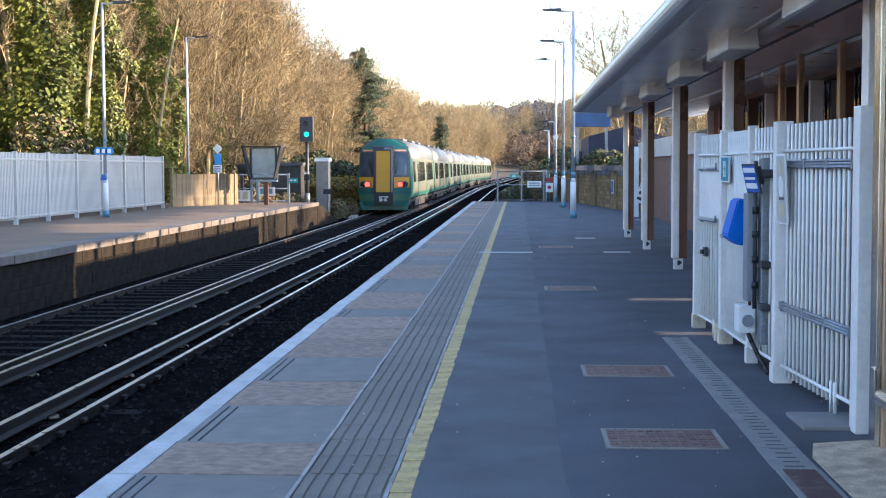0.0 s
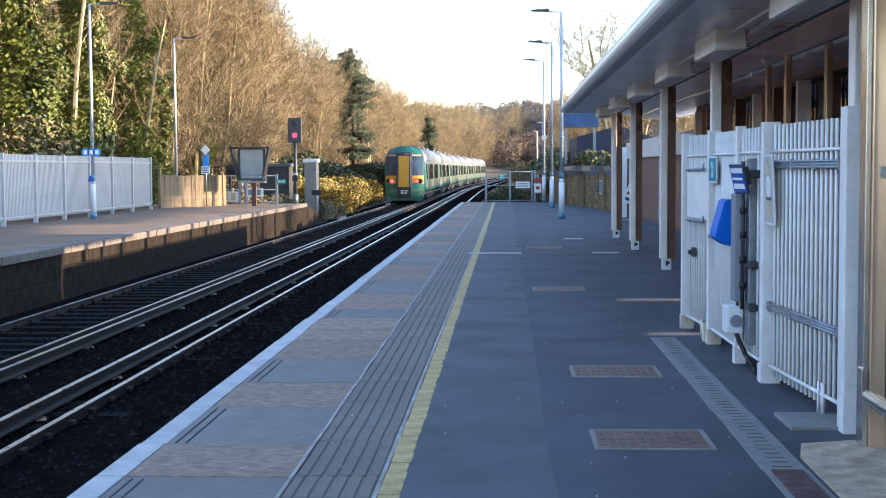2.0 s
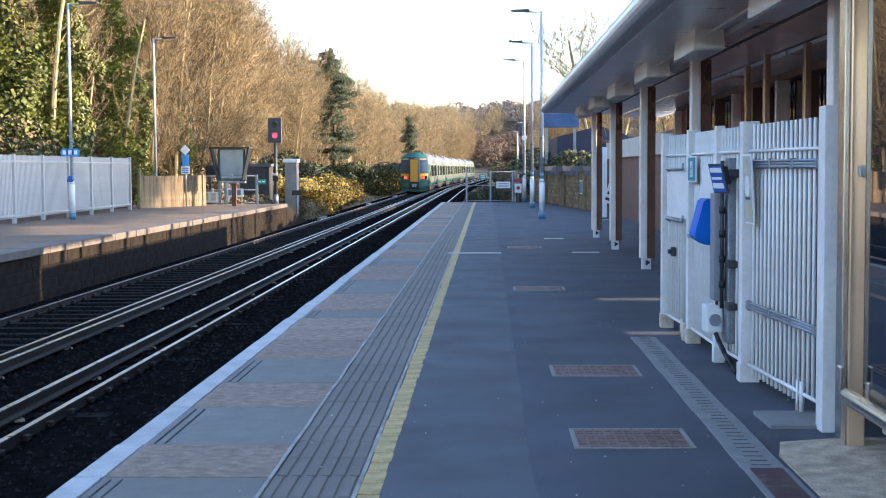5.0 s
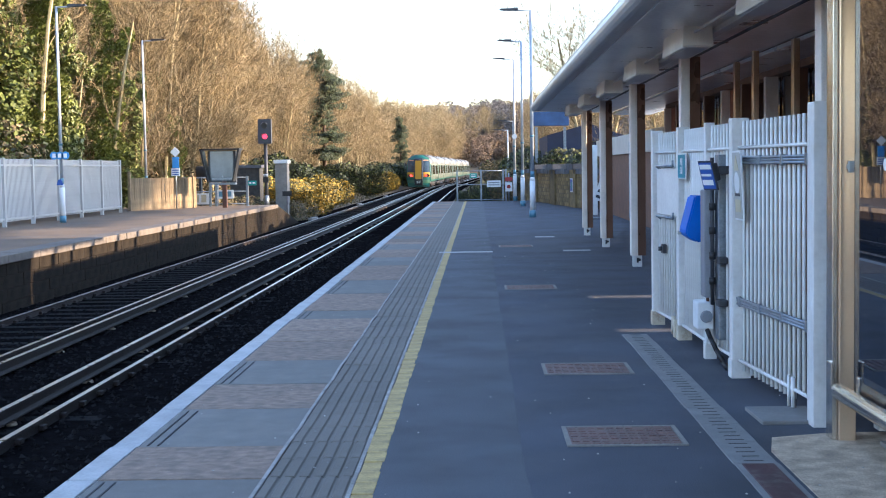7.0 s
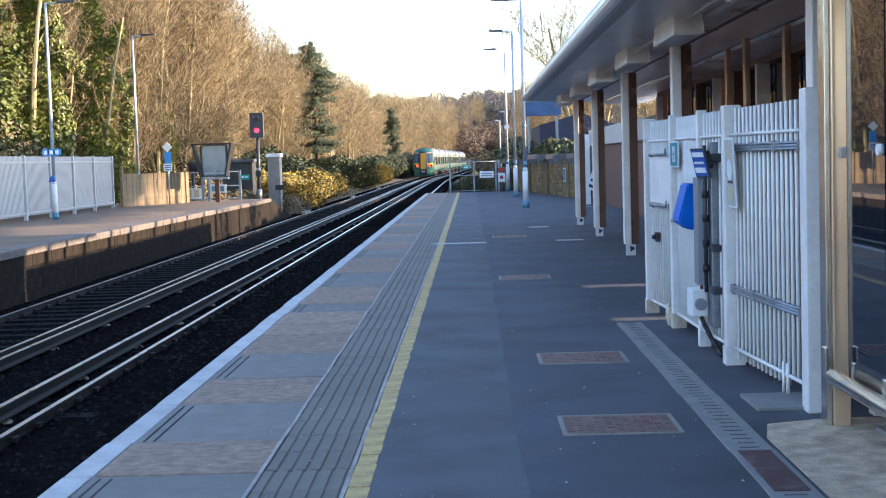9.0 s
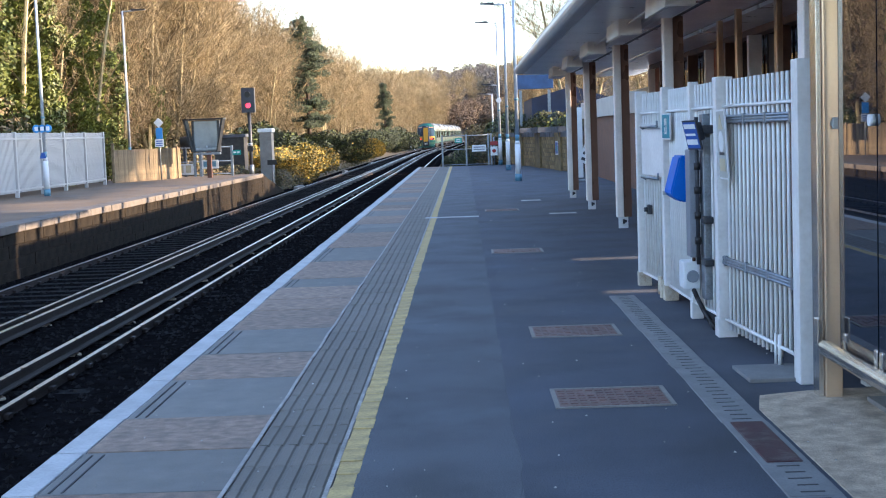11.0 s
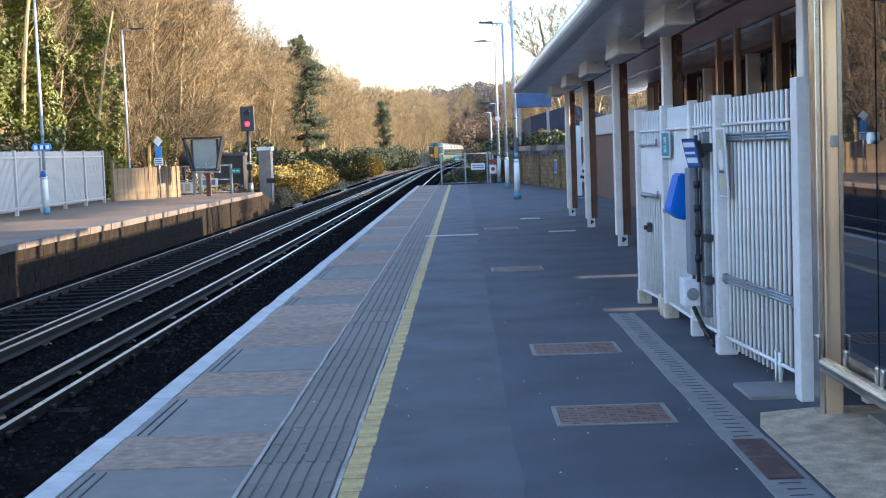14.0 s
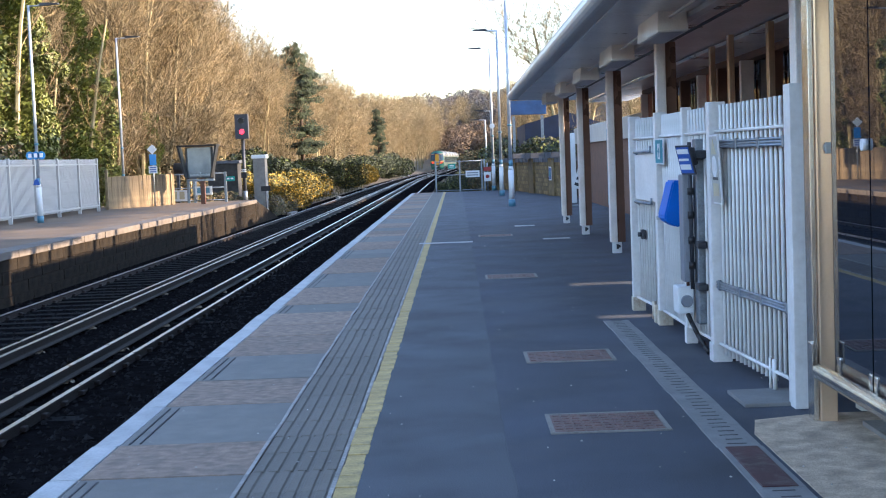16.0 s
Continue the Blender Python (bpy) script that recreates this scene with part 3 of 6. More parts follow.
def build_flecks():
    """Pale chips and scraps lying on the tarmac."""
    rnd = random.Random(15)
    v, f = [], []
    for _ in range(230):
        x, y = rnd.uniform(-1.8, 1.9), 4.5 + 26 * rnd.random() ** 1.8
        r, a0, n = rnd.uniform(0.003, 0.009), rnd.uniform(0, 6.28), len(v)
        for k in range(5):
            a = a0 + k * 1.2566
            v.append((x + r * math.cos(a) * rnd.uniform(0.6, 1.3), y + r * math.sin(a) * rnd.uniform(0.8, 1.8), 0.005))
        v.append((x, y, 0.011))
        f += [(n + k, n + (k + 1) % 5, n + 5) for k in range(5)]
    me = bpy.data.meshes.new("stone_chips")
    me.from_pydata(v, [], f)
    me.materials.append(mat("pale_chips", (0.4, 0.38, 0.34), 0.9, vary=0.3, bump=0, island=0.4))
    tagged(new("stone_chips", me), "pale stone chips and scraps on the tarmac", "litter", kind="stuff")


FENCE = [(1.62, 12.05), (1.69, 10.96), (1.715, 9.87), (1.76, 8.98), (1.885, 7.27)]


def build_gate_fence():
    fence = thing("steel_bar_fence", (0, 0, 0), "white painted steel bar fence with locked gate, rust-stained feet", "fence")
    widths = (0.1, 0.1, 0.07, 0.115, 0.14)
    for (x, y), w in zip(FENCE, widths):
        bm = B()
        h = 1.76 if w < 0.14 else 1.785
        box(bm, (x - w / 2, y - w / 2, 0.0 if w > 0.12 else 0.12), (x + w / 2, y + w / 2, h), 0.006)
        post = part("post", bm, WHITE_STEEL, fence)
        bm = B()
        tube(bm, (x + w * 0.2, y - w / 2 - 0.002, h - 0.06), (x + w * 0.2, y - w / 2 + 0.01, h - 0.06), 0.009)
        part("bolt_hole", bm, BLACK, post)
        if w < 0.12:
            bm = B()
            box(bm, (x - w / 2 - 0.008, y - w / 2 - 0.008, 0), (x + w / 2 + 0.008, y + w / 2 + 0.008, 0.125), 0.004)
            part("post_foot", bm, RUSTED_BASE if y > 10.5 else WHITE_STEEL, post, "rust-streaked post foot" if y > 10.5 else "")
    bm = B()
    tube(bm, (0, 0, 0), (0, 0, 1.0), 0.0125, seg=8)
    bar_mesh = mesh_of(bm, "bar", WHITE_STEEL)
    counts = (9, 11, 8, 17)
    for i, n in enumerate(counts):
        (x0, y0), (x1, y1) = FENCE[i], FENCE[i + 1]
        a, b = Vector((x0, y0, 0)), Vector((x1, y1, 0))
        d = (b - a).normalized()
        a, b = a + d * (widths[i] / 2 + 0.01), b - d * (widths[i + 1] / 2 + 0.01)
        for k in range(n):
            p = a.lerp(b, (k + 0.7) / (n + 0.4))
            low, high = 0.12, 1.735
            if i == 3:
                low = 0.06
                if k > 12:
                    low = 0.11
            ob = piece("bar", bar_mesh, fence, Matrix.LocRotScale(p + Vector((0, 0, low)), None, (1, 1, high - low)))
        for z, r in ((1.56, 0.011), (0.125, 0.012)):
            bm = B()
            off = Vector((-0.016, 0, 0))
            tube(bm, a + off + Vector((0, 0, z)), b + off + Vector((0, 0, z)), r, seg=8)
            part("rail", bm, WHITE_STEEL, fence)
        if i == 3:
            for z in (1.475, 0.53):
                bm = B()
                for dz in (-0.018, 0.018):
                    pa, pb = a + Vector((-0.03, 0.0, z + dz)), b + Vector((-0.03, 0, z + dz))
                    tube(bm, pa, pb, 0.01, seg=6)
                pa, pb = a + Vector((-0.022, 0, z)), b + Vector((-0.022, 0, z))
                tube(bm, pa, pb, 0.018, seg=4)
                for k in range(4):
                    q = pa.lerp(pb, 0.04 + 0.3 * k)
                    box(bm, q - Vector((0.02, 0.025, 0.033)), q + Vector((0.004, 0.025, 0.033)), 0.004)
                part("strut_channel", bm, GALV, fence, "bolted galvanised strut channel")
            bm = B()
            q = a.lerp(b, 0.72)
            tube(bm, q + Vector((-0.03, 0, 0.0)), q + Vector((-0.03, 0, 0.2)), 0.009)
            tube(bm, q + Vector((-0.02, -0.07, 0.02)), q + Vector((-0.02, -0.07, 0.2)), 0.014)
            part("drop_bolt", bm, WHITE_STEEL, fence, "white drop bolt into the ground")
        if i == 0:
            # sheeted gate leaf with latches
            bm = B()
            for q0, q1, z0, z1 in ((0.05, 0.95, 1.02, 1.42),):
                pa, pb = a.lerp(b, q0), a.lerp(b, q1)
                ang = math.atan2(pb.y - pa.y, pb.x - pa.x)
                box(bm, (0, -0.004, z0), ((pb - pa).length, 0.004, z1), 0.002, m=Matrix.Translation(pa + Vector((-0.02, 0, 0))) @ Matrix.Rotation(ang, 4, "Z"))
            part("sheet_panel", bm, WHITE_STEEL, fence, "flat white sheet infill")
            for z in (1.44, 1.0):
                bm = B()
                pa = a.lerp(b, 0.15) + Vector((-0.045, 0, z))
                pb = a.lerp(b, 0.85) + Vector((-0.045, 0, z))
                tube(bm, pa, pb, 0.012)
                tube(bm, pb, pb + Vector((0, 0, 0.05)), 0.009)
                tube(bm, pa, pa + Vector((0.04, 0, -0.03)), 0.009)
                part("slide_bolt", bm, GALV, fence, "slide bolt")
            bm = B()
            q = a.lerp(b, 0.4) + Vector((-0.03, 0, 0.72))
            box(bm, q - Vector((0.02, 0.05, 0.04)), q + Vector((0.015, 0.05, 0.04)), 0.006)
            tube(bm, q + Vector((-0.02, 0, 0)), q + Vector((-0.05, 0, 0)), 0.02)
            part("lock_box", bm, DARK_STEEL, fence, "black gate lock")
            bm = B()
            q = b + Vector((-0.04, 0.05, 0.08))
            box(bm, q - Vector((0.03, 0.03, 0.075)), q + Vector((0.03, 0.03, 0.075)), 0.01)
            tube(bm, q + Vector((-0.02, 0.06, -0.05)), q + Vector((-0.02, 0.06, 0.1)), 0.018)
            part("hinge_foot", bm, RUSTED_BASE, fence, "rusted hinge foot")

    # signs hung on the fence
    def board(name, place, w, h, face, label, marks, frame_mat=SIGN_WHITE):
        s = thing(name, place, label, "sign")
        bm = B()
        box(bm, (-w / 2, -0.006, -h / 2), (w / 2, 0.006, h / 2), 0.002)
        part("panel", bm, frame_mat, s)
        bm = B()
        box(bm, (-w / 2 + 0.012, -0.0085, -h / 2 + 0.012), (w / 2 - 0.012, -0.004, h / 2 - 0.012))
        part("face", bm, face, s)
        for x0, z0, x1, z1, m in marks:
            bm = B()
            box(bm, (x0 * w, -0.011, z0 * h), (x1 * w, -0.006, z1 * h), 0.0)
            part("mark", bm, m, s)
        return s
    ang = -90 + 3.0
    board("emergency_exit_sign", pose(1.645, 10.72, 1.44, 0, 0, ang), 0.3, 0.21, EXIT_TEAL, "blue and white emergency exit pictogram sign on the fence",
          ((-0.14, -0.3, 0.14, 0.3, SIGN_WHITE), (-0.05, -0.22, 0.05, 0.14, EXIT_TEAL), (-0.14, -0.03, 0.13, 0.05, EXIT_TEAL), (-0.13, -0.3, -0.05, -0.2, EXIT_TEAL), (0.02, 0.18, 0.09, 0.28, EXIT_TEAL)))
    s = board("warning_notice", pose(1.71, 8.74, 1.31, 3, 0, ang - 2), 0.25, 0.46, SIGN_GREY, "faded grey safety notice with stacked symbols", ((-0.3, -0.38, 0.3, -0.2, FADED_MARK), (-0.28, -0.15, 0.28, -0.11, DARK_STEEL)))
    bm = B()
    prism(bm, [(-0.07, 0.1), (0.07, 0.1), (0.0, 0.2)], "y", -0.012, -0.006)
    part("triangle_mark", bm, FADED_MARK, s)
    bm = B()
    tube(bm, (0, -0.012, 0.02), (0, -0.006, 0.02), 0.07, seg=20)
    part("round_mark", bm, SIGN_WHITE, s)
    s = board("angled_blue_sign", pose(1.6, 9.25, 1.375, 14, 0, -70), 0.19, 0.21, SIGN_BLUE, "small tilted blue information sign on a dark bracket",
              ((-0.4, 0.22, 0.4, 0.38, SIGN_WHITE), (-0.4, -0.02, 0.3, 0.06, SIGN_WHITE), (-0.4, -0.32, 0.35, -0.14, SIGN_WHITE)), DARK_STEEL)
    bm = B()
    box(bm, (-0.03, 0.006, -0.05), (0.06, 0.06, 0.08), 0.015)
    part("bracket", bm, DARK_STEEL, s, "black bracket box")

    # help point column
    col = thing("equipment_column", (1.69, 9.42, 0), "galvanised equipment column with black couplings beside the fence", "equipment column")
    bm = B()
    box(bm, (0.0, -0.05, 0.2), (0.07, 0.09, 1.52), 0.008)
    part("channel", bm, GALV, col, "blue-grey galvanised channel")
    bm = B()
    pipe(bm, [(-0.03, 0.02, 0.45), (-0.03, 0.02, 1.5)], 0.015)
    conduit = part("conduit", bm, DARK_STEEL, col, "dark conduit")
    for z in (0.62, 0.8, 0.98, 1.15, 1.32):
        bm = B()
        tube(bm, (-0.03, 0.02, z - 0.025), (-0.03, 0.02, z + 0.025), 0.023)
        part("coupling", bm, BLACK, conduit)
    bm = B()
    box(bm, (-0.085, 0.02, 0.5), (-0.02, 0.2, 1.27), 0.01)
    part("trunking", bm, GREY_PLASTIC, col, "grey trunking box")
    bm = B()
    pipe(bm, [(-0.04, 0.16, 0.58), (-0.04, 0.16, 0.44)], 0.012)
    part("stub_pipe", bm, RUST_POST, col)
    bm = B()
    box(bm, (-0.02, -0.16, 1.38), (0.06, -0.05, 1.44), 0.01)
    box(bm, (-0.02, -0.16, 0.75), (0.05, -0.05, 0.8), 0.01)
    box(bm, (-0.02, -0.16, 0.45), (0.05, -0.05, 0.5), 0.01)
    part("clamp", bm, DARK_STEEL, col, "fixing clamps")
    sock = thing("socket_box", (1.635, 9.62, 0.36), "white weatherproof socket box with round cover and black cable", "socket box")
    bm = B()
    box(bm, (-0.07, -0.1, -0.1), (0.05, 0.12, 0.1), 0.015)
    part("body", bm, SIGN_WHITE, sock)
    bm = B()
    tube(bm, (-0.005, -0.1, -0.005), (-0.005, -0.13, -0.005), 0.045, 0.04, seg=20)
    part("cover", bm, GREY_PLASTIC, sock, "round grey socket cover")
    bm = B()
    pts = [(0.0, -0.09, -0.1), (0.02, -0.13, -0.16), (0.05, -0.2, -0.24), (0.08, -0.3, -0.31), (0.1, -0.36, -0.35)]
    pipe(bm, pts, 0.017)
    part("cable", bm, BLACK, sock, "thick black cable")
    # blue hood
    hood = thing("blue_bin_hood", (1.63, 9.9, 1.05), "bright blue moulded plastic hood fixed beside the trunking", "plastic hood")
    bm = B()
    prism(bm, [(-0.035, 0.17), (0.045, 0.17), (0.05, -0.16), (-0.02, -0.175), (-0.1, -0.12), (-0.105, -0.095)], "y", -0.1, 0.22)
    bmesh.ops.bevel(bm, geom=bm.edges[:], offset=0.012, segments=2, affect="EDGES")
    part("shell", bm, BLUE, hood)
    bm = B()
    box(bm, (-0.115, 0.21, -0.13), (0.045, 0.235, -0.1), 0.004)
    part("rim", bm, SIGN_GREY, hood, "pale rim")


def build_canopy():
    can = thing("platform_canopy", (0, 0, 0), "long grey metal platform canopy with rounded edge and glossy soffit", "canopy", kind="structure")
    x0, y0, y1 = 1.2, 1.2, 30.0
    # rounded fascia
    prof = []
    for k in range(9):
        a = radians(-90 - 22.5 * k)
        prof.append((x0 + 0.09 + 0.09 * math.cos(a), 2.78 + 0.09 * math.sin(a)))
    bm = B()
    prism(bm, prof + [(x0 + 0.35, 2.9), (x0 + 0.35, 2.72)], "y", y0, y1)
    part("fascia", bm, FASCIA, can, "rounded grey fascia")
    # soffit panels, sloping slightly, with joints
    bm = B()
    box(bm, (-0.0, 0.004, 0.0), (1.62, 1.796, 0.03), 0.004)
    pan = mesh_of(bm, "soffit_panel", SOFFIT)
    for k in range(16):
        piece("soffit_panel", pan, can, pose(x0 + 0.2, y0 + k * 1.8, 2.69, 0, 2.0, 0))
    bm = B()
    box(bm, (x0 + 1.8, y0, 2.58), (5.2, 25.25, 2.62))
    box(bm, (x0 + 1.8, 25.25, 2.58), (3.9, y1, 2.62))
    part("inner_soffit", bm, SOFFIT, can, "dark reflective inner soffit")
    bm = B()
    prism(bm, [(x0 + 0.1, 2.9), (9.28, 3.5), (9.28, 3.6), (x0 + 0.1, 2.96)], "y", y0, 25.25)
    prism(bm, [(x0 + 0.1, 2.9), (3.9, 3.1), (3.9, 3.2), (x0 + 0.1, 2.96)], "y", 25.25, y1)
    part("roof", bm, FASCIA, can)
    bm = B()
    prism(bm, [(x0 + 0.12, 2.73), (3.9, 2.64), (3.9, 3.1), (x0 + 0.12, 2.9)], "y", y1 - 0.06, y1)
    part("end_panel", bm, FASCIA, can)
    bm = B()
    pipe(bm, [(2.36, 1.3, 2.615), (2.36, 29.5, 2.615)], 0.014, seg=6)
    part("cable_run", bm, DARK_STEEL, can, "thin dark cable run")
    bm = B()
    pipe(bm, [(1.93, 1.3, 2.62), (1.93, 27.0, 2.62)], 0.013, seg=6)
    box(bm, (2.1, 1.3, 2.61), (2.19, 27.5, 2.66), 0.006)
    part("conduit", bm, FASCIA, can)
    # light housings
    ys = (5.05, 8.75, 12.45, 15.95, 19.75, 23.45, 27.1)
    for y in ys:
        lb = thing("canopy_light", (1.955, y, 2.69), "cream box light fitting under the canopy, unlit", "light fitting", "canopy lights")
        bm = B()
        top = 0.03
        rings = ((0.128, 0.64, -0.2), (0.122, 0.63, top), (0.136, 0.65, -0.185))
        v = [bm.verts.new((sx * a, sy * c, z)) for a, c, z in rings for sx, sy in ((-1, -1), (1, -1), (1, 1), (-1, 1))]
        for q in ((0, 3, 2, 1), (4, 5, 6, 7)):
            bm.faces.new([v[i] for i in q])
        for k in range(4):
            n = (k + 1) % 4
            bm.faces.new((v[k], v[n], v[8 + n], v[8 + k]))
            bm.faces.new((v[8 + k], v[8 + n], v[4 + n], v[4 + k]))
        bmesh.ops.recalc_face_normals(bm, faces=bm.faces[:])
        part("housing", bm, LIGHT_BOX, lb)
        bm = B()
        box(bm, (-0.1, -0.6, -0.206), (0.1, 0.6, -0.2), 0.002)
        part("diffuser", bm, DIFFUSER, lb, "pale unlit diffuser")
    # columns
    for y in (8.5, 14.3, 19.0, 23.65, 27.75):
        c = thing("canopy_column", (2.27, y, 0), "canopy column, cream on one side and bronze on the other, on a steel foot", "column", "canopy columns")
        bm = B()
        box(bm, (-0.1, -0.06, 0.16), (0.0, 0.1, 2.6), 0.012)
        part("cream_face", bm, CREAM_POST, c, "cream metal casing")
        bm = B()
        box(bm, (0.002, -0.035, 0.16), (0.115, 0.1, 2.6), 0.006)
        part("bronze_face", bm, BRONZE, c, "brown bronze casing")
        bm = B()
        box(bm, (-0.07, -0.03, 0.0), (0.06, 0.07, 0.17), 0.004)
        foot = part("foot", bm, SIGN_WHITE, c, "pale steel foot")
        bm = B()
        tube(bm, (0.02, -0.034, 0.1), (0.02, -0.028, 0.1), 0.022)
        box(bm, (-0.02, -0.04, 0.06), (0.01, -0.03, 0.13))
        part("bolt", bm, DARK_STEEL, foot)


def build_station():
    # building front behind the fence: brick plinth, timber, mullioned windows
    b = thing("station_building", (0, 0, 0), "brick and timber station building with tall mullioned windows", "building", kind="structure")
    bm = B()
    # Added slits let the low sun draw two thin strips across the platform.
    sun_slits = ((11.5, 11.74), (14.5, 14.8))
    cuts = [7.4] + [y for s in sun_slits for y in s] + [25.2]
    for y0, y1 in zip(cuts[::2], cuts[1::2]):
        box(bm, (3.6, y0, 0), (3.85, y1, 0.56))
    box(bm, (3.6, 7.4, 0.56), (3.85, 25.2, 1.9))
    part("wall", bm, BRICK_RED, b, "red-brown brick wall")
    # Unseen end and back walls, added to shade the platforms and tracks.
    bm = B()
    box(bm, (3.85, 6.9, 0), (9.3, 7.6, 3.3))
    box(bm, (3.85, 25.0, 0), (9.3, 25.2, 3.3))
    cuts[0] = -8
    for y0, y1 in zip(cuts[::2], cuts[1::2]):
        box(bm, (9.3, y0, 0), (9.6, y1, 1.82))
    box(bm, (9.3, -8, 1.82), (9.6, 25.2, 3.62))
    part("end_wall", bm, BRICK_RED, b)
    bm = B()
    box(bm, (3.55, 7.4, 2.5), (3.9, 25.2, 3.3))
    part("lintel", bm, TIMBER_BROWN, b, "brown timber lintel")
    for k in range(13):
        y = 7.6 + k * 1.45
        bm = B()
        box(bm, (3.5, y - 0.05, 1.9), (3.66, y + 0.05, 2.5), 0.006)
        part("mullion", bm, CREAM_POST if k % 2 == 0 else BRONZE, b)
        if k < 12:
            bm = B()
            if k % 4 == 3:
                box(bm, (3.62, y + 0.06, 1.905), (3.8, y + 1.39, 2.495))
                part("brick_panel", bm, BRICK_RED, b, "red brick infill")
            else:
                box(bm, (3.7, y + 0.06, 1.905), (3.71, y + 1.39, 2.495))
                part("window_pane", bm, DARK_GLASS, b, "dark window glass")
    # posts of an inner glazed screen
    for k, y in enumerate((7.9, 9.4, 10.9, 12.4, 13.7, 15.2)):
        bm = B()
        box(bm, (-0.03, -0.05, 0), (0.03, 0.05, 2.6), 0.006)
        solid("screen_post", bm, BRONZE_LIGHT, "slim bronze screen post behind the fence", "post", "screen posts", at=pose(2.85 + 0.1 * (k % 2), y, 0))
    # glazed waiting shelter next to the camera
    sh = thing("glazed_shelter", (0, 0, 0), "glazed waiting shelter with bronze frame and steel kick rail", "shelter")
    bm = B()
    box(bm, (1.825, 6.85, 0.0), (1.852, 6.97, 2.66), 0.004)
    part("frame_edge", bm, ALU, sh, "bright aluminium edge strip")
    bm = B()
    box(bm, (1.854, 6.83, 0.0), (1.945, 6.99, 2.66), 0.008)
    jamb = part("corner_post", bm, STAINLESS, sh, "polished steel corner post, warm reflection put into its colour")
    bm = B()
    tube(bm, (1.912, 6.835, 1.43), (1.912, 6.81, 1.43), 0.022, seg=14)
    box(bm, (1.895, 6.805, 1.4), (1.929, 6.82, 1.46), 0.006)
    part("door_catch", bm, SIGN_GREY, jamb, "small round metal catch")
    bm = B()
    box(bm, (1.808, 6.82, 0.28), (1.826, 6.9, 0.42), 0.006)
    part("latch_plate", bm, ALU, jamb, "steel latch plate")
    for k in range(6):
        ya, yb = (6.7, 6.08) if k == 0 else (8.06 - k * 2.0, 6.08 - k * 2.0)
        bm = B()
        box(bm, (1.895, yb, 0.22), (1.907, ya, 2.6))
        pane = part("glass_pane", bm, DARK_GLASS, sh, "dark reflecting glass pane")
        for y in ((ya - 0.09, ya - 0.6) if k == 0 else (ya - 0.04, yb + 0.04)):
            bm = B()
            box(bm, (1.885, y - 0.02, 0.29), (1.915, y + 0.02, 0.375), 0.008)
            part("patch_fitting", bm, ALU, pane, "steel patch fitting")
    bm = B()
    tube(bm, (1.84, 6.78, 0.275), (1.84, -5.2, 0.275), 0.042, seg=16)
    part("kick_rail", bm, ALU, sh, "polished tubular kick rail")
    bm = B()
    tube(bm, (1.895, 6.12, 1.44), (1.872, 6.12, 1.44), 0.028, seg=14)
    part("pull_knob", bm, SIGN_WHITE, sh, "small white oval knob")
    bm = B()
    box(bm, (2.03, -5.3, 0.0), (5.0, 6.7, 0.03))
    part("floor", bm, CONCRETE, sh)
    # Out-of-view wall, painted pale so the corner post mirrors something bright.
    bm = B()
    box(bm, (4.9, -5.3, 0.03), (5.0, 6.9, 2.6))
    box(bm, (2.1, 6.95, 0.03), (5.0, 7.05, 2.6))
    part("back_wall", bm, STRIP_WHITE, sh, "unseen back wall, pale to brighten the post's reflection")
    # side building further on
    w = thing("side_building", (0, 0, 0), "low brown-clad building with cream fascia band", "building", kind="structure")
    bm = B()
    box(bm, (3.95, 25.3, 0), (8.0, 43.5, 1.9))
    part("wall", bm, TIMBER_BROWN, w)
    bm = B()
    box(bm, (3.88, 25.25, 1.75), (8.1, 43.6, 2.25), 0.01)
    part("fascia_band", bm, STRIP_WHITE, w, "cream fascia band")
    bm = B()
    box(bm, (3.86, 33.5, 0.1), (3.94, 34.1, 2.05), 0.01)
    part("notice_panel", bm, PALE_BLUE, w, "pale blue information panel")
    bm = B()
    box(bm, (3.3, 39.0, 0), (3.5, 39.25, 2.05), 0.015)
    solid("white_cabinet", bm, SIGN_WHITE, "tall white equipment cabinet by the wall", "cabinet")
    # leaning timetable board
    bd = thing("timetable_board", (3.3, 36.2, 0), "tilted notice board on a low stand", "notice board")
    bm = B()
    box(bm, (-0.35, -0.02, 0.45), (0.0, 0.02, 1.0), 0.006, m=Matrix.Rotation(radians(20), 4, "Y"))
    part("panel", bm, SIGN_WHITE, bd)
    bm = B()
    for i in range(3):
        box(bm, (-0.31, -0.026, 0.52 + i * 0.16), (-0.04, -0.021, 0.6 + i * 0.16), 0.0, m=Matrix.Rotation(radians(20), 4, "Y"))
    part("bars", bm, DARK_STEEL, bd)
    bm = B()
    tube(bm, (0.1, 0, 0), (0.1, 0, 0.8), 0.025)
    box(bm, (-0.25, -0.12, 0), (0.3, 0.12, 0.05), 0.01)
    part("stand", bm, GALV, bd)
    # stock-brick boundary wall
    wall = thing("boundary_wall", (0, 0, 0), "old yellow stock brick boundary wall with slate-grey capping", "wall", kind="structure")
    a, c = Vector((3.85, 43.6, 0)), Vector((2.1, 58.5, 0))
    ang = math.atan2(c.y - a.y, c.x - a.x)
    m = Matrix.Translation(a) @ Matrix.Rotation(ang, 4, "Z")
    n = (c - a).length
    bm = B()
    box(bm, (0, -0.11, 0), (n, 0.11, 1.2), m=m)
    part("wall_core", bm, MORTAR, wall)
    rnd = random.Random(21)
    bm = B()
    box(bm, (0.006, -0.004, 0.006), (0.446, 0.03, 0.144), 0.006)
    bk = mesh_of(bm, "brick_course", YELLOW_BRICK)
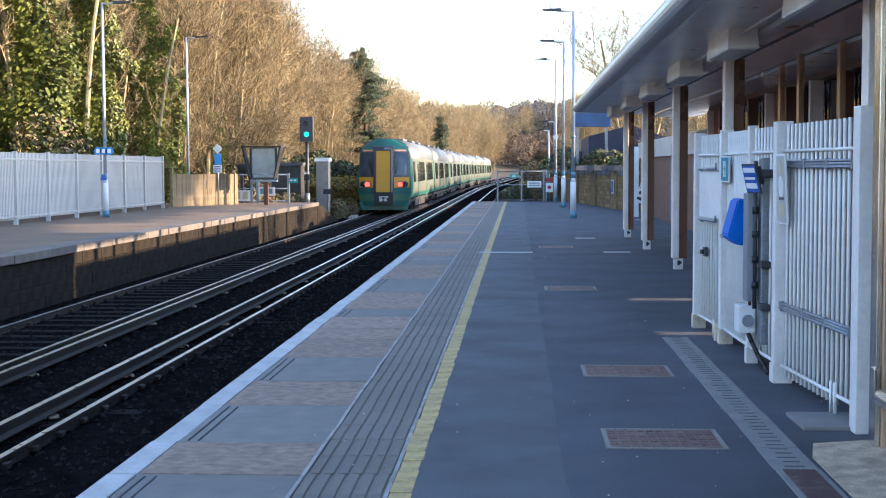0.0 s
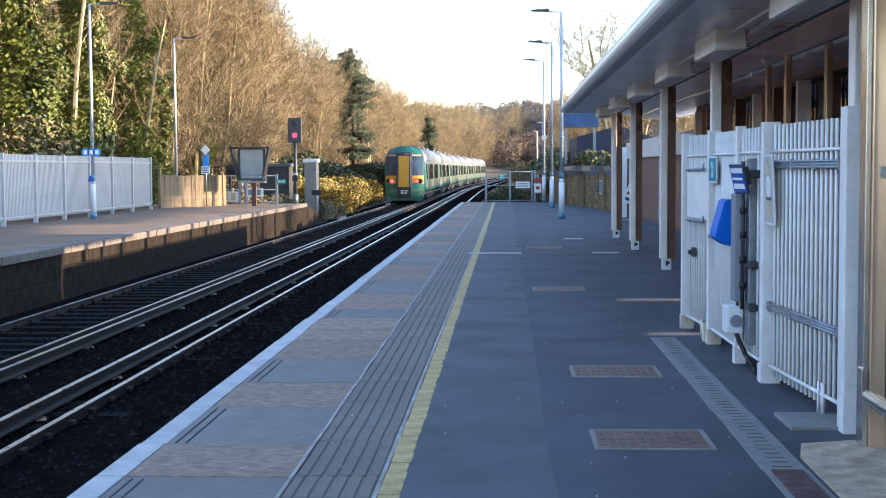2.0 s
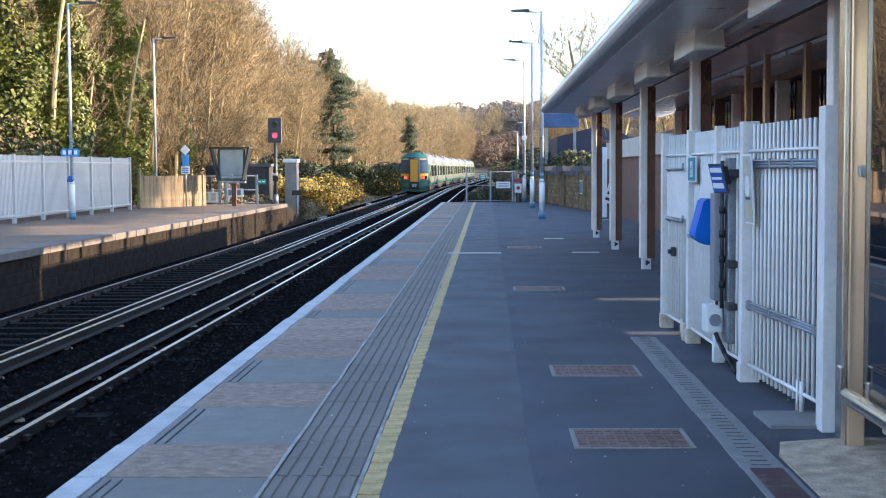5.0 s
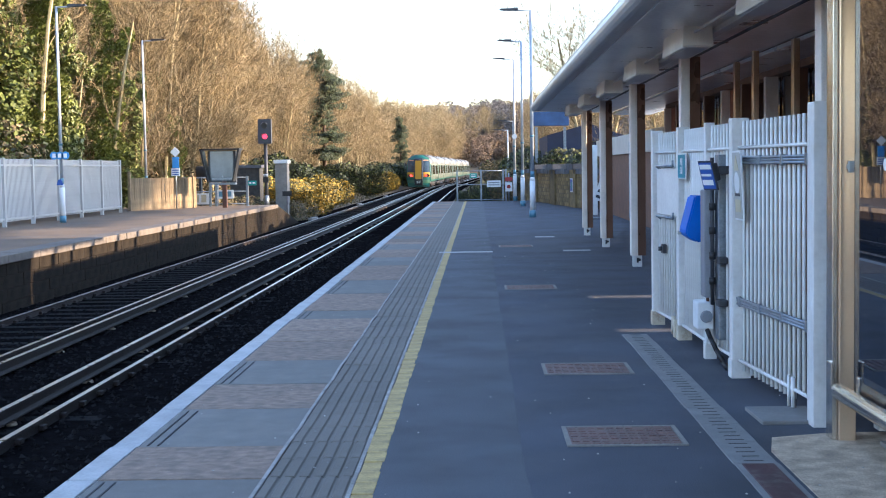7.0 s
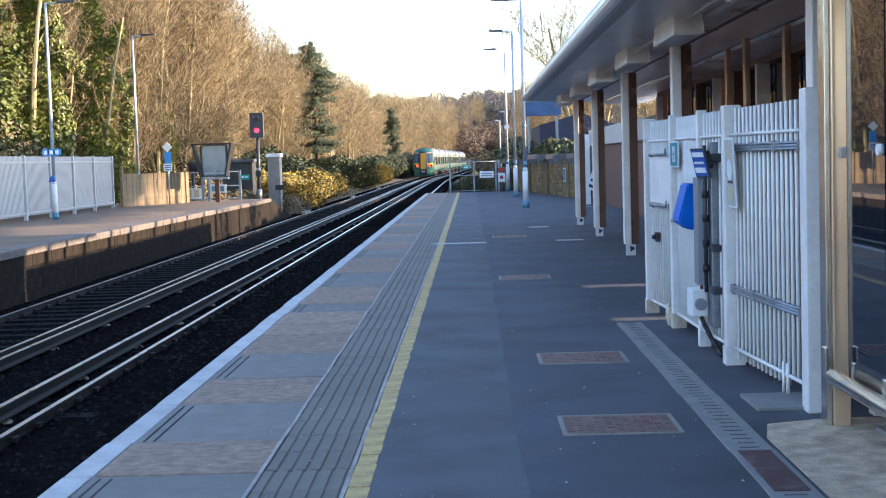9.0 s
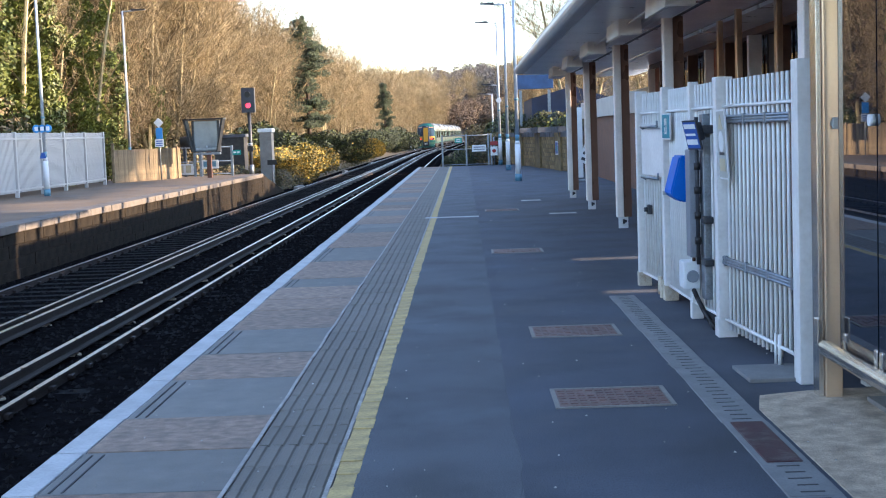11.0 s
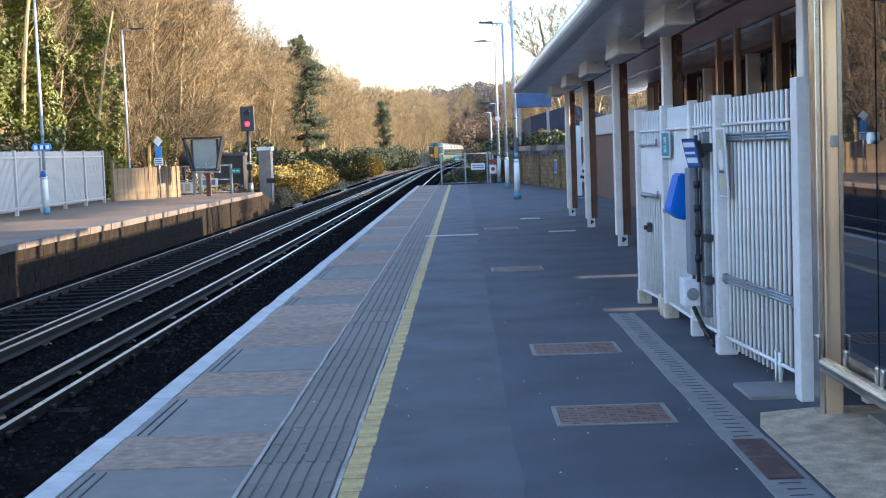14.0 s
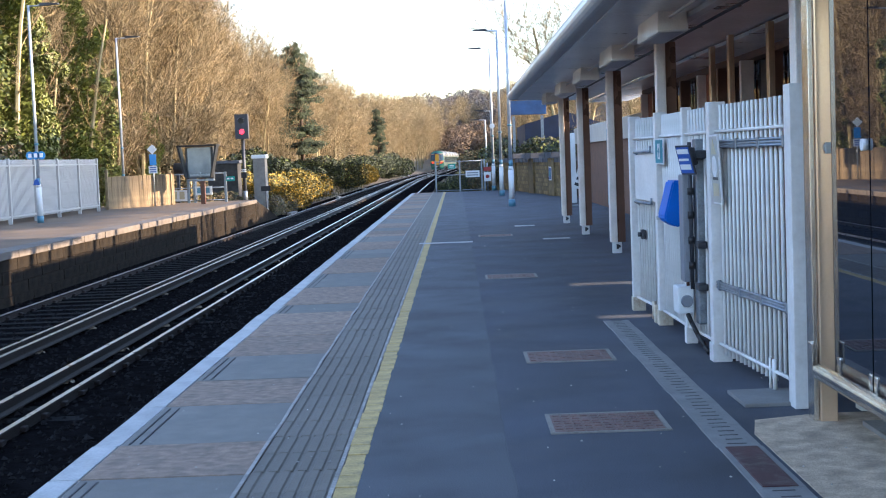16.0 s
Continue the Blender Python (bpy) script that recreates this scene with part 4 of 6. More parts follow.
    for r in range(8):
        for k in range(int(n / 0.45) - 1):
            piece("brick", bk, wall, m @ Matrix.Translation((k * 0.45 + (r % 2) * 0.2, 0.11 + rnd.uniform(-0.006, 0.004), r * 0.15)))
    for s in (2.5, 6.6, 10.8):
        bm = B()
        box(bm, (s, -0.2, 0), (s + 1.1, 0.2, 1.35), 0.01, m=m)
        part("pier", bm, YELLOW_BRICK, wall)
        bm = B()
        box(bm, (s - 0.08, -0.28, 1.352), (s + 1.18, 0.28, 1.5), 0.03, m=m)
        part("pier_cap", bm, SLATE_CAP, wall)
    k = 0
    while k * 0.9 < n - 0.4:
        bm = B()
        box(bm, (k * 0.9 + 0.005, -0.19, 1.202), (k * 0.9 + 0.895, 0.19, 1.32), 0.03, m=m)
        part("cap_stone", bm, SLATE_CAP, wall)
        k += 1
    sg = thing("blue_wall_sign", m @ Matrix.Translation((3.1, 0.212, 0.78)), "small blue and white square sign on the brick pier", "sign")
    bm = B()
    box(bm, (-0.24, 0, -0.24), (0.24, 0.012, 0.24), 0.004)
    part("panel", bm, SIGN_WHITE, sg)
    bm = B()
    box(bm, (-0.2, 0.008, -0.2), (0.2, 0.016, 0.2))
    part("face", bm, SIGN_BLUE, sg)
    bm = B()
    box(bm, (-0.12, 0.014, -0.1), (0.05, 0.02, 0.1))
    part("mark", bm, SIGN_GREEN, sg)
    # dark blue sheeted shed and blue sheet beyond the wall
    shed = thing("blue_sheeted_shed", (0, 0, 0), "shed with dark blue sheeting behind the brick wall", "shed")
    bm = B()
    prism(bm, [(3.25, -0.2), (7.5, -0.2), (7.5, 2.6), (5.2, 3.4), (3.25, 2.9)], "y", 62, 70)
    part("wall", bm, NAVY_ROOF, shed)
    bm = B()
    box(bm, (2.5, 61.0, 3.3), (4.2, 61.2, 3.95), 0.02)
    part("blue_sheet", bm, BLUE_SHEET, shed, "faded blue sheet")
    for x in (2.7, 4.0):
        bm = B()
        box(bm, (x - 0.06, 61.02, -0.3), (x + 0.06, 61.18, 3.25))
        part("support", bm, GALV, shed)


def build_lamps():
    def lamp(x, y, z, h, arm, label):
        p = thing("street_lamp", (x, y, z), label, "lamp post", "platform lamp posts")
        bm = B()
        tube(bm, (0, 0, 0), (0, 0, 0.2), 0.1, 0.1, seg=12)
        part("base", bm, PALE_BLUE, p, "pale blue painted base")
        bm = B()
        tube(bm, (0, 0, 0.2), (0, 0, 1.05), 0.085, 0.08, seg=14)
        tube(bm, (0, 0, 1.05), (0, 0, 1.15), 0.08, 0.06, seg=14)
        part("sleeve", bm, SIGN_WHITE, p, "white lower sleeve")
        for za, zb in ((1.15, 1.32), (2.3, 2.36)):
            bm = B()
            tube(bm, (0, 0, za), (0, 0, zb), 0.062, 0.061, seg=12)
            part("band", bm, PALE_BLUE, p, "blue band")
        bm = B()
        tube(bm, (0, 0, 1.3), (0, 0, h), 0.055, 0.04, seg=10)
        pipe(bm, [(0, 0, h - 0.03), (arm * 0.5, 0, h - 0.01)], 0.025)
        part("column", bm, LAMP_STEEL, p, "pale grey steel column")
        bm = B()
        s = 1 if arm > 0 else -1
        prism(bm, [(arm * 0.4, h - 0.03), (arm, h - 0.0), (arm, h + 0.035), (arm * 0.4, h + 0.06)], "y", -0.1, 0.1)
        part("lantern", bm, DARK_STEEL, p, "flat dark lantern head")
        return p
    tall = "tall grey steel lamp post with flat head, blue base"
    lamp(1.56, 38.2, 0, 5.92, -0.88, tall)
    lamp(1.64, 48.9, 0, 6.05, -0.88, tall)
    p3 = lamp(1.58, 57.0, 0.0, 6.05, -0.92, tall)
    lamp(2.0, 74, -0.3, 4.3, -0.9, "slim lamp post beyond the platform end")
    lamp(2.0, 88, -0.3, 4.2, -1.0, "slim lamp post beyond the platform end")
    lamp(-12.45, 39.4, 0, 6.42, 0.9, tall)
    lamp(-13.02, 51.8, 0, 6.6, 0.9, tall)
    # station name style lozenge on the far lamp
    s = thing("blue_lozenge_sign", (-12.45, 39.33, 2.0), "pale blue three-part sign on the lamp post", "sign")
    for x in (-0.17, 0, 0.17):
        bm = B()
        tube(bm, (x, -0.04, 0), (x, -0.06, 0), 0.125, seg=8)
        part("disc", bm, SIGN_CYAN, s)
        bm = B()
        box(bm, (x - 0.05, -0.068, -0.06), (x + 0.05, -0.062, 0.06))
        part("mark", bm, SIGN_WHITE, s)
    bm = B()
    prism(bm, [(-0.1, 0), (0.1, 0), (0.05, 0.17), (-0.05, 0.17)], "y", -0.12, -0.1)
    box(bm, (-0.03, -0.1, 0.0), (0.03, -0.05, 0.1))
    solid("blue_marker_plate", bm, SIGN_BLUE, "small dark blue plate on the lamp sleeve", "plate", at=pose(-12.45, 39.33, 1.12))
    bm = B()
    tube(bm, (0, -0.05, 0), (0, -0.08, 0), 0.11, seg=18)
    solid("round_white_sign", bm, SIGN_WHITE, "round white sign on the lamp post", "sign", at=pose(1.58, 56.98, 2.75))
    # platform-end gate
    g = thing("platform_end_gate", (0, END + 0.1, 0), "grey tubular gate and fence across the platform end", "gate")
    for x in (-0.9, 0.13, 1.08, 1.2):
        bm = B()
        box(bm, (x - 0.035, -0.035, -0.1), (x + 0.035, 0.035, 1.36), 0.006)
        part("post", bm, GALV, g)
    for z in (0.06, 0.72, 1.3):
        bm = B()
        tube(bm, (-0.9, 0, z), (1.2, 0, z), 0.02)
        part("rail", bm, GALV, g)
    for k in range(18):
        bm = B()
        tube(bm, (0.18 + k * 0.05, 0, 0.06), (0.18 + k * 0.05, 0, 1.3), 0.005, seg=5)
        part("wire", bm, DARK_STEEL, g)
    for name, x0, x1, z0, z1, m, lab in (("notice", 0.38, 0.98, 0.6, 0.88, SIGN_WHITE, "white warning notice"), ("green_plate", -0.36, -0.05, 1.0, 1.2, SIGN_GREEN, "green plate")):
        bm = B()
        box(bm, (x0, -0.045, z0), (x1, -0.03, z1), 0.003)
        nt = part(name, bm, m, g, lab)
        bm = B()
        for i in range(2):
            box(bm, (x0 + 0.06, -0.05, z0 + (z1 - z0) * (0.25 + 0.35 * i)), (x1 - 0.06, -0.046, z0 + (z1 - z0) * (0.4 + 0.35 * i)))
        part("bars", bm, GREY_PLASTIC if m is SIGN_WHITE else SIGN_WHITE, nt)
    # prohibition signs on small posts
    s = thing("prohibition_sign", (1.3, 56.4, 0), "white sign board with red mark on a post", "sign")
    bm = B()
    tube(bm, (0, 0, 0), (0, 0, 1.2), 0.03)
    part("post", bm, GALV, s)
    bm = B()
    box(bm, (-0.15, -0.05, 0.42), (0.15, -0.035, 0.8), 0.004)
    part("panel", bm, SIGN_WHITE, s)
    bm = B()
    tube(bm, (0, -0.056, 0.62), (0, -0.05, 0.62), 0.08, seg=16)
    box(bm, (-0.16, -0.055, 0.86), (0.16, -0.035, 1.02), 0.002)
    part("mark", bm, SIGN_RED, s)


def build_far_side():
    f = thing("cream_pale_fence", (0, 0, 0), "cream painted close-pale steel fence along the far platform", "fence")
    y, k = 17.2, 0
    bays = []
    while y < 48.0:
        bays.append((y, y + 2.4))
        y += 2.4
    x = -13.15
    bm = B()
    box(bm, (-0.012, 0, 0.14), (0.012, 0.062, 1.9), 0.004)
    pale = mesh_of(bm, "pale", PALE_STEEL)
    for a, b in bays:
        bm = B()
        box(bm, (x - 0.05, b - 0.05, 0), (x + 0.06, b + 0.05, 1.93), 0.006)
        part("post", bm, PALE_STEEL, f)
        for q in range(22):
            piece("pale", pale, f, pose(x, a + 0.09 + q * (2.22 / 22), 0))
        for z in (0.22, 1.72):
            bm = B()
            box(bm, (x + 0.015, a + 0.05, z - 0.025), (x + 0.045, b - 0.05, z + 0.025), 0.003)
            part("rail", bm, PALE_STEEL, f)
    # weathered boards
    wf = thing("wooden_board_fence", (0, 0, 0), "weathered vertical board fence at the platform end", "fence")
    rnd = random.Random(8)
    bm = B()
    box(bm, (0, -0.012, 0), (0.145, 0.012, 1.24), 0.004)
    bd = mesh_of(bm, "board", WOOD_FENCE)
    for k in range(17):
        s = k / 16
        piece("board", bd, wf, pose(-13.35 + 1.75 * s + 0.02, 50.2 + 3.3 * s, 0, rnd.uniform(-1, 1), rnd.uniform(-1, 1), 62))
        piece("board", bd, wf, pose(-13.35 + 1.75 * s + 0.07, 50.3 + 3.3 * s, 0, rnd.uniform(-1, 1), rnd.uniform(-1, 1), 62))
    for x, y, h in ((-13.28, 50.23, 1.5), (-11.57, 53.55, 1.3)):
        bm = B()
        box(bm, (x - 0.05, y - 0.05, 0), (x + 0.05, y + 0.05, h), 0.01)
        part("post", bm, WOOD_FENCE, wf)
    bm = B()
    box(bm, (-0.07, -0.02, -0.17), (0.07, 0.0, 0.17), 0.01)
    solid("black_plate", bm, DARK_STEEL, "small black plate on the board fence", "plate", at=pose(-12.42, 52.0, 0.86, 0, 0, 30))
    # gate and rails beyond
    g = thing("tubular_gate", (0, 55.0, 0), "grey tubular steel gate at the far platform end", "gate")
    for x in (-12.25, -11.95, -11.15, -10.9, -9.6):
        bm = B()
        box(bm, (x - 0.05, -0.05, 0), (x + 0.05, 0.05, 1.25), 0.008)
        part("post", bm, GALV, g)
    for x0, x1 in ((-12.25, -10.9), (-10.9, -9.6)):
        for z in (0.1, 0.62, 1.2):
            bm = B()
            tube(bm, (x0, 0, z), (x1, 0, z), 0.025)
            part("rail", bm, GALV, g)
    for nm, x0, x1, z0, z1, m in (("warning_plate", -11.9, -11.2, 0.1, 0.55, SIGN_WHITE), ("notice", -10.85, -10.15, 0.32, 0.68, SIGN_WHITE), ("green_plate", -9.55, -9.2, 0.85, 1.05, SIGN_GREEN)):
        bm = B()
        box(bm, (x0, -0.09, z0), (x1, -0.07, z1), 0.004)
        p = part(nm, bm, m, g, "sign plate")
        bm = B()
        w = x1 - x0
        for i in range(2):
            box(bm, (x0 + w * (0.1 + 0.45 * i), -0.096, z0 + 0.08), (x0 + w * (0.4 + 0.45 * i), -0.091, z1 - 0.06))
        part("mark", bm, FADED_MARK if nm == "warning_plate" else (PALE_BLUE if m is SIGN_WHITE else SIGN_WHITE), p)
    # driver's mirror/monitor hood
    mo = thing("monitor_hood", (-10.25, 53.0, 0), "dark hooded mirror on a brown leg at the platform end", "mirror")
    bm = B()
    box(bm, (0.0, -0.08, 0), (0.18, 0.08, 1.05), 0.01)
    part("leg", bm, RUST_POST, mo, "rust-brown leg")
    bm = B()
    box(bm, (-0.55, 0.0, 1.02), (0.55, 0.28, 2.28), 0.01)
    part("housing", bm, DARK_STEEL, mo)
    bm = B()
    for s in (-1, 1):
        prism(bm, [(s * 0.52, 1.05), (s * 0.8, 2.34), (s * 0.72, 2.34), (s * 0.47, 1.05)], "y", -0.5, 0.1)
    box(bm, (-0.8, -0.5, 2.3), (0.8, 0.28, 2.36), 0.01)
    part("hood", bm, BLACK, mo, "black flared hood")
    bm = B()
    box(bm, (-0.46, -0.012, 1.08), (0.46, 0.0, 2.26))
    mirror = mat("dusty_mirror", (0.24, 0.28, 0.33), 0.18, 0.6, vary=0.15, scale=3, bump=0.02)
    part("mirror", bm, mirror, mo, "dusty mirror face")
    bm = B()
    box(bm, (-0.4, -0.06, 1.12), (0.42, -0.04, 1.2))
    box(bm, (0.0, -0.06, 1.1), (0.05, -0.04, 1.28))
    box(bm, (-0.5, -0.1, 0.92), (0.55, 0.2, 1.0), 0.006)
    part("bar", bm, GALV, mo)
    # diamond sign and blue box
    s = thing("diamond_sign", (-12.0, 52.5, 0), "white diamond sign over blue panels on a pole", "sign")
    bm = B()
    tube(bm, (0, 0, 0), (0, 0, 2.35), 0.03)
    part("pole", bm, GALV, s)
    bm = B()
    box(bm, (-0.14, -0.05, -0.14), (0.14, -0.035, 0.14), 0.004, m=Matrix.Translation((0, 0, 2.25)) @ Matrix.Rotation(radians(45), 4, "Y"))
    part("diamond", bm, SIGN_WHITE, s)
    bm = B()
    box(bm, (-0.12, -0.05, 1.62), (0.14, -0.03, 2.05), 0.004)
    part("upper_panel", bm, SIGN_CYAN, s)
    bm = B()
    box(bm, (-0.17, -0.05, 1.3), (0.17, -0.03, 1.6), 0.004)
    part("lower_panel", bm, SIGN_WHITE, s)
    bm = B()
    for i in range(3):
        box(bm, (-0.13, -0.056, 1.34 + i * 0.085), (0.13, -0.05, 1.38 + i * 0.085))
    part("bars", bm, SIGN_BLUE, s)
    bm = B()
    tube(bm, (-11.9, 56, 1.45), (-10.9, 56, 1.45), 0.24, seg=14)
    box(bm, (-11.8, 55.85, 0), (-11.7, 56.1, 1.3))
    box(bm, (-11.1, 55.85, 0), (-11.0, 56.1, 1.3))
    solid("dark_tank", bm, DARK_STEEL, "dark horizontal tank on legs behind the gate", "tank")
    # relay hut
    hut = thing("relay_cabinet", (-9.75, 66.0, -0.8), "grey concrete relay cabinet with pale lid beside the line", "cabinet")
    bm = B()
    box(bm, (-0.3, -0.4, -0.3), (0.3, 0.4, 2.6), 0.02)
    part("body", bm, CONCRETE, hut)
    bm = B()
    box(bm, (-0.36, -0.46, 2.6), (0.36, 0.46, 2.78), 0.02)
    part("lid", bm, SIGN_WHITE, hut, "pale lid")
    hut2 = thing("small_hut", (-11.7, 67.0, -0.4), "low dark brick hut half hidden by brambles", "hut")
    bm = B()
    box(bm, (-0.75, -0.6, -0.4), (0.75, 0.6, 2.0), 0.02)
    part("body", bm, MORTAR, hut2)
    bm = B()
    box(bm, (-0.85, -0.7, 2.0), (0.85, 0.7, 2.15), 0.02)
    part("roof", bm, SLATE_CAP, hut2)
    # small speed plate
    s = thing("line_side_plate", (-8.95, 62.0, -0.9), "small black plate on a thin post beside the line", "sign")
    bm = B()
    tube(bm, (0, 0, -0.2), (0, 0, 1.2), 0.025)
    part("post", bm, DARK_STEEL, s)
    bm = B()
    box(bm, (-0.22, -0.03, 1.15), (0.22, -0.01, 1.38), 0.004)
    part("panel", bm, BLACK, s)
    bm = B()
    box(bm, (-0.5, -0.4, 0), (0.5, 0.4, 1.3), 0.02)
    solid("white_marker_box", bm, SIGN_WHITE, "white lineside location box", "cabinet", at=pose(-9.2 + shift(205), 205, -1.0))


# ---------------------------------------------------------------- signal
def build_signal():
    s = thing("railway_signal", (-9.02, 56.3, 0), "two-lamp colour light signal on a dark post at the platform end", "signal")
    bm = B()
    tube(bm, (0, 0.1, 0), (0, 0.1, 2.65), 0.075, seg=12)
    part("post", bm, DARK_STEEL, s)
    bm = B()
    tube(bm, (0, 0.1, 0.0), (0, 0.1, 0.4), 0.11, 0.1, seg=12)
    part("post_foot", bm, GALV, s, "pale steel foot")
    bm = B()
    box(bm, (-0.12, -0.05, 0.95), (0.12, 0.0, 1.18), 0.006)
    part("number_plate", bm, BLACK, s)
    bm = B()
    for i in range(2):
        box(bm, (-0.1, -0.056, 1.22 + i * 0.06), (0.1, -0.0, 1.25 + i * 0.06))
    part("plate_bars", bm, SIGN_WHITE, s)
    # front plate with a round opening for the lower lamp
    w, z0, z1, hz, hr = 0.28, 2.6, 3.64, 2.9, 0.115
    bm = B()
    n = 32
    outer, inner, inner_b = [], [], []
    for k in range(n):
        a = k * math.tau / n
        c, si = math.cos(a), math.sin(a)
        t = min((w / abs(c)) if abs(c) > 1e-6 else 9e9, ((z1 - hz) / si) if si > 1e-6 else 9e9, ((hz - z0) / -si) if si < -1e-6 else 9e9)
        outer.append(bm.verts.new((c * t, -0.1, hz + si * t)))
        inner.append(bm.verts.new((c * hr, -0.1, hz + si * hr)))
        inner_b.append(bm.verts.new((c * hr, -0.08, hz + si * hr)))
    for k in range(n):
        q = (k + 1) % n
        bm.faces.new((outer[k], outer[q], inner[q], inner[k]))
        bm.faces.new((inner[k], inner[q], inner_b[q], inner_b[k]))
    for x, z in ((w, z1), (-w, z1), (-w, z0), (w, z0)):
        v = bm.verts.new((x, -0.1, z))
        near = sorted(outer, key=lambda o: (o.co - v.co).length)[:2]
        bm.faces.new((near[0], near[1], v))
    bmesh.ops.recalc_face_normals(bm, faces=bm.faces[:])
    part("front_plate", bm, T_DARK, s, "dark navy front plate")
    bm = B()
    box(bm, (-w, -0.095, z0), (-w + 0.02, 0.16, z1))
    box(bm, (w - 0.02, -0.095, z0), (w, 0.16, z1))
    box(bm, (-w, -0.095, z1 - 0.02), (w, 0.16, z1))
    box(bm, (-w, -0.095, z0), (w, 0.16, z0 + 0.02))
    box(bm, (-w, 0.14, z0), (w, 0.16, z1))
    part("case", bm, DARK_STEEL, s)
    bm = B()
    tube(bm, (0, -0.125, 3.35), (0, -0.1, 3.35), 0.125, seg=24)
    part("upper_lens", bm, BLACK, s, "dark unlit upper lens")
    bm = B()
    for zc, r in ((3.35, 0.15), (hz, 0.14)):
        rings = []
        for y in (-0.1, -0.24):
            rings.append([bm.verts.new((r * math.cos(radians(20 + k * 10)), y if k not in (0, 14) else -0.1, zc + r * math.sin(radians(20 + k * 10)))) for k in range(15)])
        for k in range(14):
            bm.faces.new((rings[0][k], rings[0][k + 1], rings[1][k + 1], rings[1][k]))
    part("visor", bm, DARK_STEEL, s, "short visors over the lenses")
    # added disc that turns a green, then a red glowing face behind the opening
    bm = B()
    tube(bm, (0, 0.0, 0), (0, 0.02, 0), 0.26, seg=28)
    disc = part("colour_disc", bm, DARK_STEEL, s)
    disc.matrix_basis = pose(0, -0.05, 3.05)
    for sign, m, nm in ((-1, SIG_GREEN, "green_filter"), (1, SIG_RED, "red_filter")):
        bm = B()
        tube(bm, (0, -0.02, sign * 0.15), (0, 0.0, sign * 0.15), 0.105, seg=20)
        part(nm, bm, m, disc, "lit " + nm.split("_")[0] + " filter")
    return disc


# ---------------------------------------------------------------- train
def section(z):
    """Half width of the body at a height above the rail."""
    if z < 1.3:
        return 1.4 - 0.12 * ((1.3 - z) / 0.75) ** 2
    if z < 2.9:
        return 1.4 - 0.07 * ((z - 1.3) / 1.6) ** 1.5
    k = min(1, (z - 2.9) / 1.05)
    return 1.33 * max(0.0, 1 - k ** 2.6) ** 0.42


def coach(cab):
    """One carriage, its tail at y = 0 and its nose at y = 20, rail level at z = 0."""
    c = thing("train_carriage", (0, 0, 0), "green and white electric multiple unit carriage with dark windows", "train carriage", "carriages of the departing train")
    L = 19.95
    heights = [0.62, 0.8, 1.0, 1.3, 1.75, 2.1, 2.5, 2.75, 2.9]
    roofz = [2.9, 3.1, 3.3, 3.5, 3.68, 3.8, 3.88, 3.94]
    def tail(y0, z):
        return y0 + (0.55 * max(0, (z - 1.2) / 2.7) ** 2 if cab else 0)
    ya = 0.9 if cab else 0.12
    def strip(x_sign, z0, z1, a, b, off):
        bm = B()
        steps = [z for z in (z0, *[h for h in heights if z0 < h < z1], z1)]
        rows = [[bm.verts.new((x_sign * (section(z) + off), y, z)) for y in (a, b)] for z in steps]
        back = [[bm.verts.new((x_sign * (section(z) - 0.05), y, z)) for y in (a, b)] for z in steps]
        for p, q, r, t in zip(rows, rows[1:], back, back[1:]):
            bm.faces.new((p[0], p[1], q[1], q[0]))
            for k in (0, 1):
                bm.faces.new((p[k], q[k], t[k], r[k]))
        bm.faces.new((rows[0][0], rows[0][1], back[0][1], back[0][0]))
        bm.faces.new((rows[-1][0], rows[-1][1], back[-1][1], back[-1][0]))
        bmesh.ops.recalc_face_normals(bm, faces=bm.faces[:])
        return bm
    doors = (5.4, 12.6)
    for s in (-1, 1):
        side = part("side", strip(s, 0.8, 2.9, ya, L, 0), T_WHITE, c, "white body side with green flashes")
        part("green_band", strip(s, 0.81, 1.0, ya, L - 0.02, 0.006), T_GREEN, side)
        for a, b in ((ya, 2.2 if cab else 1.0), (L - 1.0, L - 0.02)):
            part("green_flash", strip(s, 1.0, 2.88, a, b, 0.005), T_GREEN if cab and a < 2 else T_LIGHT, side)
        k = 2.5 if cab else 1.2
        while k < L - 1.7:
            if not any(d - 1.55 < k < d + 1.45 for d in doors):
                part("window", strip(s, 1.62, 2.72, k, k + 1.38, 0.01), DARK_GLASS, side, "dark window")
            k += 1.45
        for d in doors:
            for a in (d, d + 0.68):
                dr = part("door", strip(s, 0.75, 2.78, a, a + 0.64, 0.012), T_LIGHT, side, "pale sliding door leaf")
                part("door_window", strip(s, 1.6, 2.6, a + 0.12, a + 0.52, 0.018), DARK_GLASS, dr)
    bm = B()
    ys = (ya if not cab else 0.75, L)
    prof = [(section(z), z) for z in roofz] + [(-section(z), z) for z in reversed(roofz)]
    rings = [[bm.verts.new((x, y, z)) for x, z in prof] for y in ys]
    n = len(prof)
    for k in range(n - 1):
        bm.faces.new((rings[0][k], rings[0][k + 1], rings[1][k + 1], rings[1][k])).smooth = True
    bm.faces.new(rings[0]), bm.faces.new(rings[1][::-1])
    bmesh.ops.recalc_face_normals(bm, faces=bm.faces[:])
    roof = part("roof", bm, T_ROOF, c, "pale grey curved roof")
    bm = B()
    for a in (4.0, 10.0, 15.0):
        box(bm, (-0.7, a, 3.85), (0.7, a + 2.2, 4.0), 0.05)
    part("roof_unit", bm, T_ROOF, roof)
    bm = B()
    box(bm, (-1.25, ya + 0.1, 0.55), (1.25, L - 0.1, 0.7))
    part("floor_pan", bm, T_UNDER, c)
